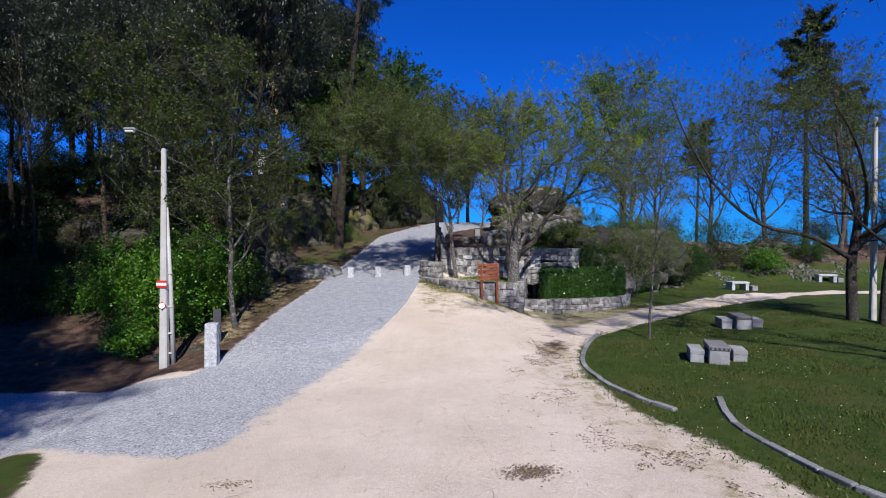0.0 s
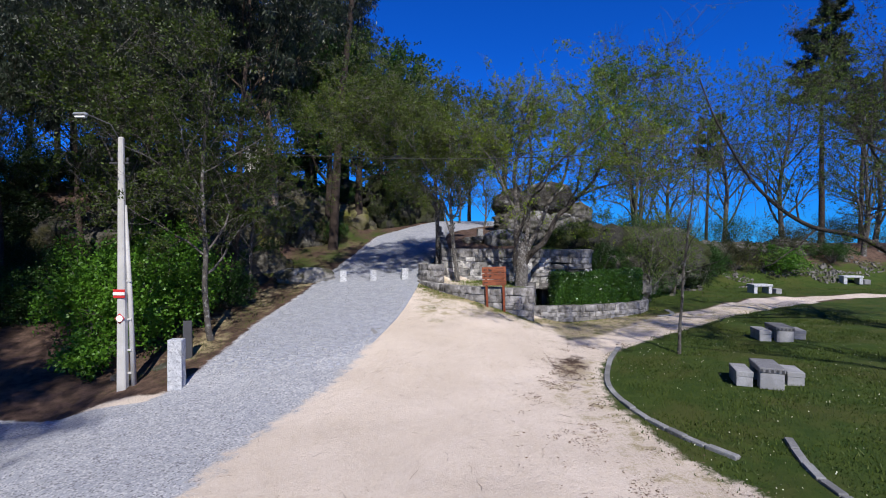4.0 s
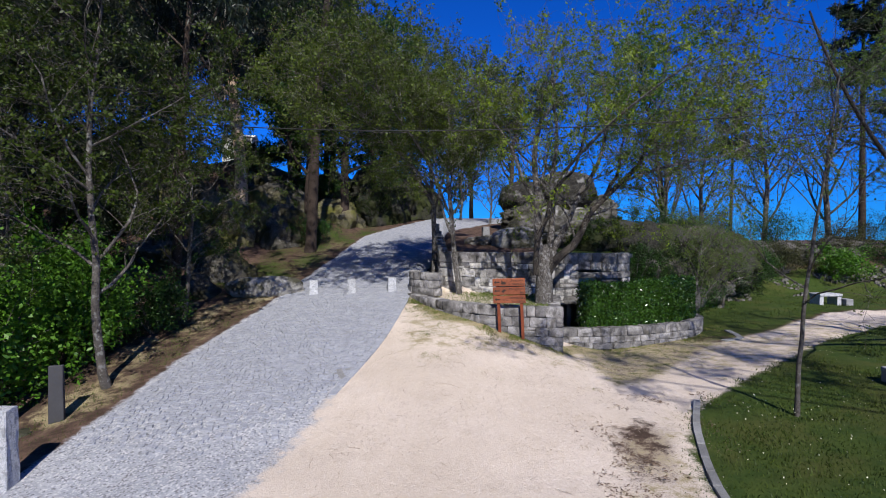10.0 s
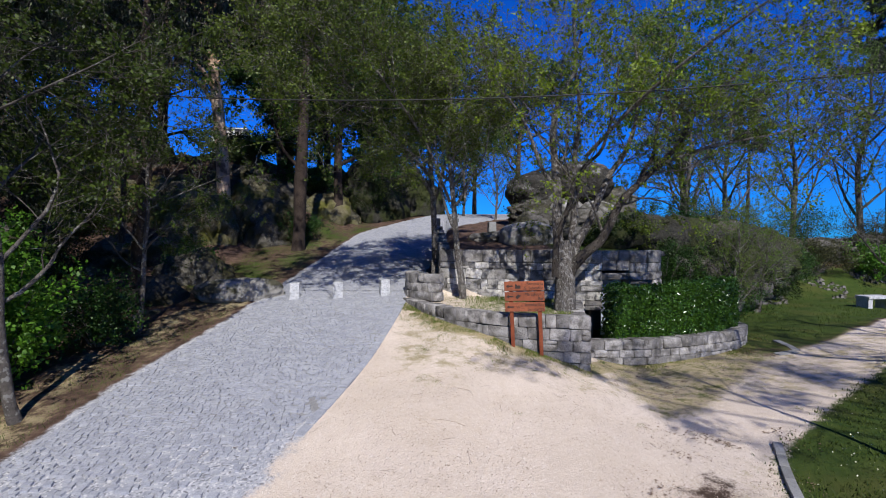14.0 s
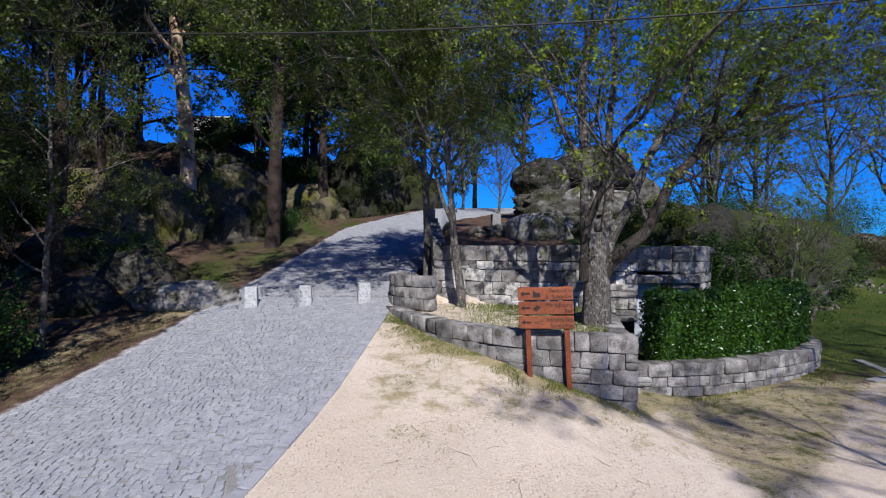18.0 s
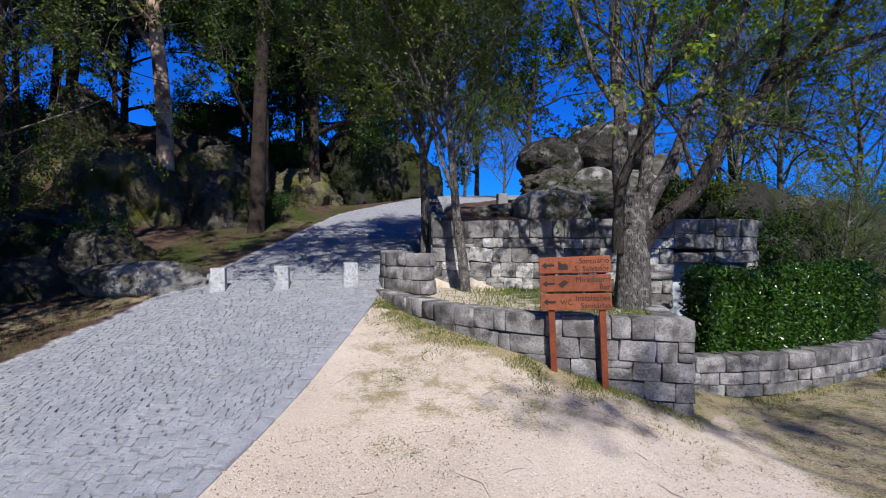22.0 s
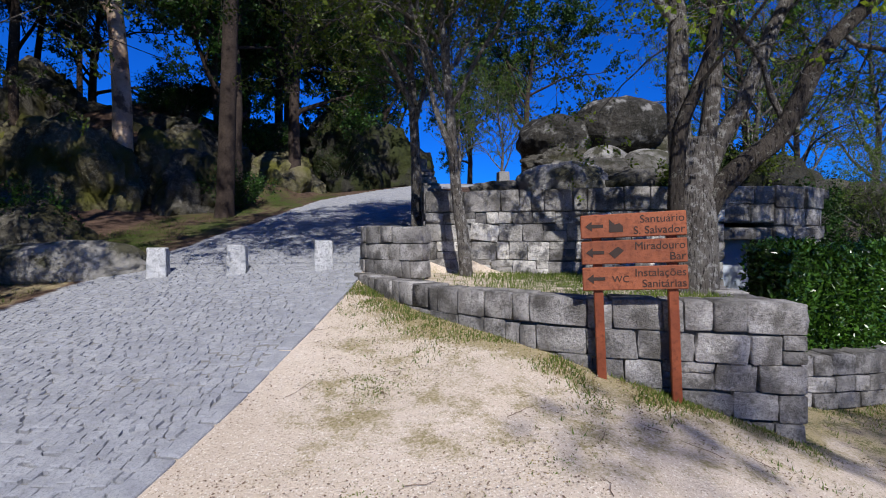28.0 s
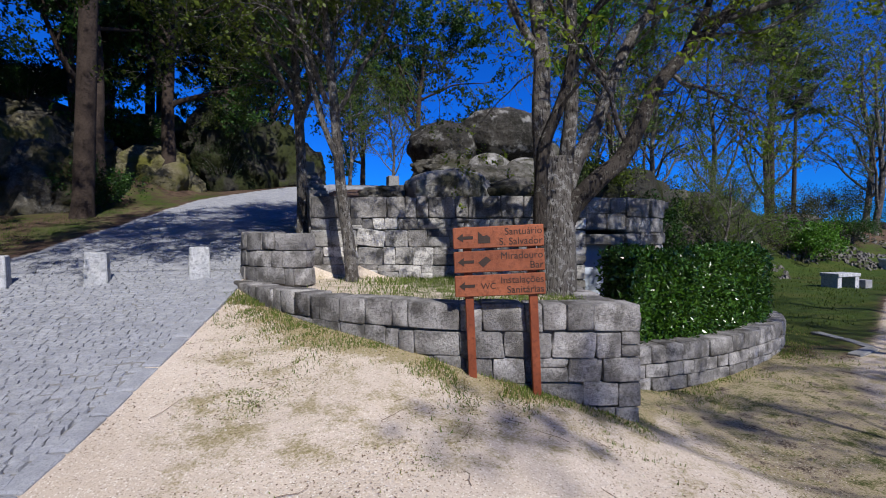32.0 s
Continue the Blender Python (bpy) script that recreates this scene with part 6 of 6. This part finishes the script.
def setts():
    """Rows of granite setts over the road, each with its own edges: the nearest as parts, the rest joined."""
    rng = np.random.default_rng(9)
    paving = thing("cobbled_road", "road paved with small blue-grey granite setts", "road", kind="structure")
    P = []
    y = 14.6
    while y < 43:
        d = 0.088 * rng.uniform(0.9, 1.1)
        x = float(road_left(y)) + 0.1 * rng.random()
        xr = float(road_right(y)) - 0.12
        while x < xr:
            w = 0.098 * rng.uniform(0.65, 1.45)
            fade = smooth(14.4, 17.5, y) if x < xr - 0.3 else smooth(15.5, 18.5, y)
            if rng.random() < fade:
                P.append((x + w / 2, y + rng.normal(0, 0.02) + 0.12 * math.sin(x * 1.7) + 0.06 * math.sin(x * 4.1 + y), w, d * rng.uniform(0.88, 1.1), rng.normal(0, 7)))
            x += w + 0.007
        y += d + 0.004
    P = np.array(P)
    near = np.abs(P[:, 1] - 18.6) + np.abs(P[:, 0] + 2.9) * 0.8
    order = np.argsort(near)
    shapes = []
    for i in range(4):
        bm = box_bm(1, 1, 1, (0, 0, -1), 0.07, 0.0)
        for v in bm.verts:
            v.co += Vector(rng.normal(0, 0.03, 3)) * (1 if v.co.z > -0.5 else 0)
        me = bpy.data.meshes.new("sett")
        bm.to_mesh(me)
        bm.free()
        me.materials.append(M_SETT)
        shapes.append(me)
    for k in order[:300]:
        x, y, w, d, a = P[k]
        put("sett", shapes[k % 4], None, paving, m=pose(x, y, gz(x, y) + 0.03 + rng.normal(0, 0.003), 10.4, 0, a) @ Matrix.Diagonal((w, d, 0.08, 1)))
    R = P[order[300:]]
    n = len(R)
    base = np.array([(-.5, -.5, 0), (.5, -.5, 0), (.5, .5, 0), (-.5, .5, 0), (-.455, -.455, 1), (.455, -.455, 1), (.455, .455, 1), (-.455, .455, 1)], float)
    v = np.repeat(base[None], n, 0) + rng.normal(0, 0.045, (n, 8, 3)) * np.array([1, 1, 0.0])
    ca, sa = np.cos(np.radians(R[:, 4])), np.sin(np.radians(R[:, 4]))
    X, Y = v[:, :, 0] * R[:, 2, None], v[:, :, 1] * R[:, 3, None]
    wx, wy = R[:, 0, None] + ca[:, None] * X - sa[:, None] * Y, R[:, 1, None] + sa[:, None] * X + ca[:, None] * Y
    wz = ground(wx, wy) + np.where(v[:, :, 2] > 0.5, 0.03, -0.03) + rng.normal(0, 0.004, (n, 1))
    verts = np.stack([wx, wy, wz], -1).reshape(-1, 3)
    f = np.array([(4, 5, 6, 7), (0, 1, 5, 4), (1, 2, 6, 5), (2, 3, 7, 6), (3, 0, 4, 7)])
    faces = (f[None] + np.arange(n)[:, None, None] * 8).reshape(-1, 4)
    tagged(put("setts", raw("setts", verts, faces), M_SETT, paving), kind="stuff")


setts()


# ---- grass, flowers, twigs ----
def blades(name, label, pts, h, material, seed, cat="grass", w=0.012):
    rng = np.random.default_rng(seed)
    n = len(pts)
    z = ground(pts[:, 0], pts[:, 1])
    a = rng.uniform(0, 2 * np.pi, n)
    hh = h * rng.uniform(0.5, 1.4, n)
    lean = rng.normal(0, 0.35, (n, 2)) * hh[:, None]
    b = np.stack([pts[:, 0], pts[:, 1], z - 0.01], 1)
    s = np.stack([np.cos(a), np.sin(a), np.zeros(n)], 1) * w
    tip = b + np.stack([lean[:, 0], lean[:, 1], hh], 1)
    v = np.stack([b - s, b + s, tip], 1).reshape(-1, 3)
    ob = put(name, raw(name, v, np.arange(n * 3).reshape(-1, 3)), material)
    return tagged(ob, label, cat, kind="stuff")


def lawn_points(n, rng):
    x, y = rng.uniform(3, 16, n), rng.uniform(5, 24, n)
    edge = np.interp(y, [0, 6.5, 8, 9.6, 12.4, 14.6, 16.5, 18.4, 21.5, 27], [5.0, 4.3, 3.9, 3.3, 3.1, 3.65, 4.7, 7.0, 11.2, 20.8])
    return np.stack([x, y], 1)[x > edge + np.abs(rng.normal(0, 0.7, n))]


rng = np.random.default_rng(77)
blades("lawn_grass", "short mown green lawn grass", lawn_points(90000, rng), 0.05, M_GRASS, 1)
foot = []
for curve, n, width in ((LOW_WALL, 12000, 0.42), (HEDGE_WALL, 7000, 0.5)):
    q, l = curve
    s = rng.uniform(0.3, l[-1], n)
    o = np.abs(rng.normal(0, width, n)) * (0.35 + 0.65 * np.abs(np.sin(s * 2.3 + 1)))
    x, y = np.interp(s, l, q[:, 0]), np.interp(s, l, q[:, 1])
    e = np.interp(s + 0.1, l, q[:, 0]) - x, np.interp(s + 0.1, l, q[:, 1]) - y
    k = np.hypot(*e) + 1e-9
    foot.append(np.stack([x + e[1] / k * (o + 0.02), y - e[0] / k * (o + 0.02)], 1))
foot = np.concatenate(foot)
foot = foot[np.array([noise.noise(Vector((a * 2.2, b * 2.2, 3.0))) for a, b in foot]) > -0.12]
blades("wall_foot_grass", "tufts of green grass along the foot of the walls", foot[::2], 0.042, M_GRASS_FRESH, 2, w=0.008)
blades("wall_foot_dry_grass", "dry straw-coloured grass along the foot of the walls", foot[1::2] + rng.normal(0, 0.12, foot[1::2].shape), 0.034, M_GRASS_DRY, 3, w=0.006)
patch = np.concatenate([rng.normal((-0.35, 19.6), 0.3, (700, 2)), rng.normal((-0.1, 21.3), 0.45, (600, 2)), rng.normal((0.8, 19.8), 0.9, (900, 2))])
blades("grass_patches", "sparse tufts of grass in the sand", patch, 0.02, M_GRASS_FRESH, 4, w=0.006)
tuft = rng.uniform((-1.7, 17.2), (7.5, 22.0), (60000, 2))
tuft = tuft[tuft[:, 1] < np.interp(tuft[:, 0], [-1.7, -1.2, -0.4, 0.4, 1.35, 2.35, 3.36, 3.6, 6.1, 8.3], [23.6, 23.5, 22.2, 21.2, 20.5, 20.2, 20.0, 21.5, 21.8, 22.9])]
thick = np.array([noise.fractal(Vector((a * 1.6, b * 1.6, 9.0)), 0.8, 2.1, 3) for a, b in tuft]) + 0.3 * smooth(17.5, 20.5, tuft[:, 1])
blades("straw_tufts", "speckled dry straw tufts over the trodden sand", tuft[(thick > 0.42) & (rng.random(len(tuft)) < 0.5)], 0.008, M_GRASS_DRY, 9, w=0.009)
blades("sparse_green_tufts", "thin green grass coming up through the sand", tuft[thick > 0.62], 0.011, M_GRASS_FRESH, 10, w=0.008)
vx = rng.uniform(-9.2, -6.2, 14000)
vy = rng.uniform(14.5, 34, 14000)
ok = vx < road_left(vy) - 0.25
blades("verge_grass", "thin grass on the road verge", np.stack([vx, vy], 1)[ok], 0.06, M_GRASS, 5, w=0.006)
pl = rng.uniform((-0.8, 20.6), (3.8, 24.8), (15000, 2))
pl = pl[inside(pl[:, 0], pl[:, 1], PLANTER) & (pl[:, 0] > rng.normal(0.9, 0.5, len(pl)))]
blades("planter_grass", "patchy green and dry grass in the planter", pl, 0.07, M_GRASS_FRESH, 6, w=0.007)
bank = rng.uniform((9.5, 24), (30, 34), (22000, 2))
bank = bank[bank[:, 1] > np.interp(bank[:, 0], [3, 8.6, 16.2, 23, 40], [17, 22.2, 27.2, 29.2, 31.6])]
blades("bank_grass", "longer green grass on the bank behind the path", bank[::2], 0.075, M_GRASS, 7, w=0.014)
rub = rng.uniform((8.5, 25.5), (32, 38), (9000, 2))
rub = rub[(rub[:, 1] > np.interp(rub[:, 0], [8.5, 12, 16.2, 23, 40], [25.6, 28.4, 31.5, 33.0, 35])) & (rub[:, 1] < np.interp(rub[:, 0], [8.5, 12, 20, 40], [30, 33, 37, 39]))]
rub = rub[np.array([noise.noise(Vector((a * 0.5, b * 0.5, 5.0))) for a, b in rub]) > 0.05][:1500]
V, F = [], []
for k, (a, b) in enumerate(rub):
    r = 0.035 + 0.07 * rng.random() ** 2
    c = np.array([(-1, -1, -1), (1, -1, -1), (1, 1, -1), (-1, 1, -1), (-.7, -.7, .7), (.7, -.7, .7), (.7, .7, .7), (-.7, .7, .7)]) * rng.uniform(0.6, 1.3, 3) + rng.normal(0, 0.2, (8, 3))
    V += [(a + v[0] * r, b + v[1] * r, gz(a, b) + 0.4 * r + v[2] * r) for v in c]
    F += [tuple(8 * k + i for i in f) for f in ((4, 5, 6, 7), (0, 1, 5, 4), (1, 2, 6, 5), (2, 3, 7, 6), (3, 0, 4, 7))]
tagged(put("rubble", raw("rubble", V, F), M_RUBBLE), "broken grey granite rubble on the bank", "rubble", kind="stuff")
fl = lawn_points(1800, rng)
z = ground(fl[:, 0], fl[:, 1]) + 0.055
dv = leaf_mesh("lawn_daisies", np.stack([fl[:, 0], fl[:, 1], z], 1), rng, 0.022, 0.022, spread=0.2)
tagged(put("lawn_daisies", dv, M_PETAL), "scattered pale daisies in the lawn", "flowers", kind="stuff")


def twigs(name, label, centres, size, seed):
    rng = np.random.default_rng(seed)
    V, F, k = [], [], 0
    for x, y in centres:
        a, ln = rng.uniform(0, math.pi), size * rng.lognormal(0, 0.5)
        pts = [(x + math.cos(a) * ln * u + rng.normal(0, 0.05 * ln), y + math.sin(a) * ln * u + rng.normal(0, 0.05 * ln)) for u in (-0.5, -0.15, 0.2, 0.5)]
        pts = [(p, q, gz(p, q) + 0.012) for p, q in pts]
        v, f = tube(pts, [0.003, 0.003, 0.0025, 0.0015], 3)
        V.append(v)
        F.append(f + k)
        k += len(v)
    ob = put(name, raw(name, np.concatenate(V), np.concatenate(F)), M_TWIG)
    return tagged(ob, label, "twigs", kind="stuff")


bits = np.stack([rng.uniform(-1.9, 5.0, 16000), rng.uniform(14.5, 22.5, 16000)], 1)
wall_line = np.interp(bits[:, 0], [-1.9, -1.2, -0.4, 0.4, 1.35, 2.35, 3.36, 5.0], [23.6, 23.5, 22.2, 21.2, 20.5, 20.2, 20.0, 20.5])
bits = bits[bits[:, 1] < wall_line]
bz = ground(bits[:, 0], bits[:, 1]) + 0.006
bm_ = leaf_mesh("leaf_crumbs", np.stack([bits[:, 0], bits[:, 1], bz], 1), rng, 0.02, 0.011, spread=0.1)
tagged(put("leaf_crumbs", bm_, M_TWIG), "crumbs of dry leaf and bark on the sand", "leaf litter", kind="stuff")
peb = np.concatenate([rng.uniform((-2.2, 14.5), (5.5, 21.8), (16000, 2)), rng.uniform((-4.5, 6.0), (3.0, 14.5), (4000, 2))])
peb = peb[(peb[:, 1] < np.interp(peb[:, 0], [-2, -1.2, -0.4, 0.4, 1.35, 2.35, 3.36, 5.5], [23.6, 23.5, 22.2, 21.2, 20.5, 20.2, 20.0, 20.5])) & (peb[:, 0] > road_right(peb[:, 1]) + 0.15) & (peb[:, 0] < np.interp(peb[:, 1], [6, 9.6, 12.4, 14.6, 16.5, 18.4, 21.5], [4.0, 3.0, 2.8, 3.2, 4.2, 6.5, 10]))]
n = len(peb)
r = 0.003 + 0.007 * rng.random((n, 1, 1)) ** 3
base = np.array([(1, 0, 0), (0, 1, 0), (-1, 0, 0), (0, -1, 0), (0, 0, 0.8)], float) * rng.uniform(0.7, 1.3, (n, 5, 3)) * r
base[:, :, :2] += peb[:, None, :]
base[:, :, 2] += ground(peb[:, 0], peb[:, 1])[:, None] + 0.002
tri = np.array([(0, 1, 4), (1, 2, 4), (2, 3, 4), (3, 0, 4)])
pm = raw("pebbles", base.reshape(-1, 3), (tri[None] + 5 * np.arange(n)[:, None, None]).reshape(-1, 3))
tagged(put("pebbles", pm, M_PEBBLE), "small pale pebbles scattered over the sand", "pebbles", kind="stuff")
fy = rng.uniform(5.5, 17.5, 9000)
fx = np.interp(fy, [0, 6.5, 8, 9.6, 12.4, 14.6, 16.5, 18.4], [5.0, 4.3, 3.9, 3.3, 3.1, 3.65, 4.7, 7.0]) - 0.6 + rng.normal(0, 0.55, 9000)
thick = np.array([noise.fractal(Vector((a * 1.3, b * 1.3, 4.0)), 0.8, 2.1, 3) for a, b in zip(fx, fy)])
ex, ey = fx[thick > 0.15], fy[thick > 0.15]
ex, ey = np.r_[ex, rng.normal(1.31, 0.2, 500), rng.normal(-3.5, 0.3, 400)], np.r_[ey, rng.normal(7.15, 0.12, 500), rng.normal(7.15, 0.08, 400)]
edge_bits = leaf_mesh("edge_litter", np.stack([ex, ey, ground(ex, ey) + 0.008], 1), rng, 0.05, 0.02, spread=0.1)
tagged(put("edge_litter", edge_bits, M_TWIG), "dry brown leaves and straw along the lawn edge", "leaf litter", kind="stuff")
tw = np.stack([rng.uniform(-5, 4.5, 260), rng.uniform(6, 21.5, 260)], 1)
twigs("fallen_twigs", "fallen dry twigs on the sand", tw[tw[:, 0] < 3.5], 0.16, 8)
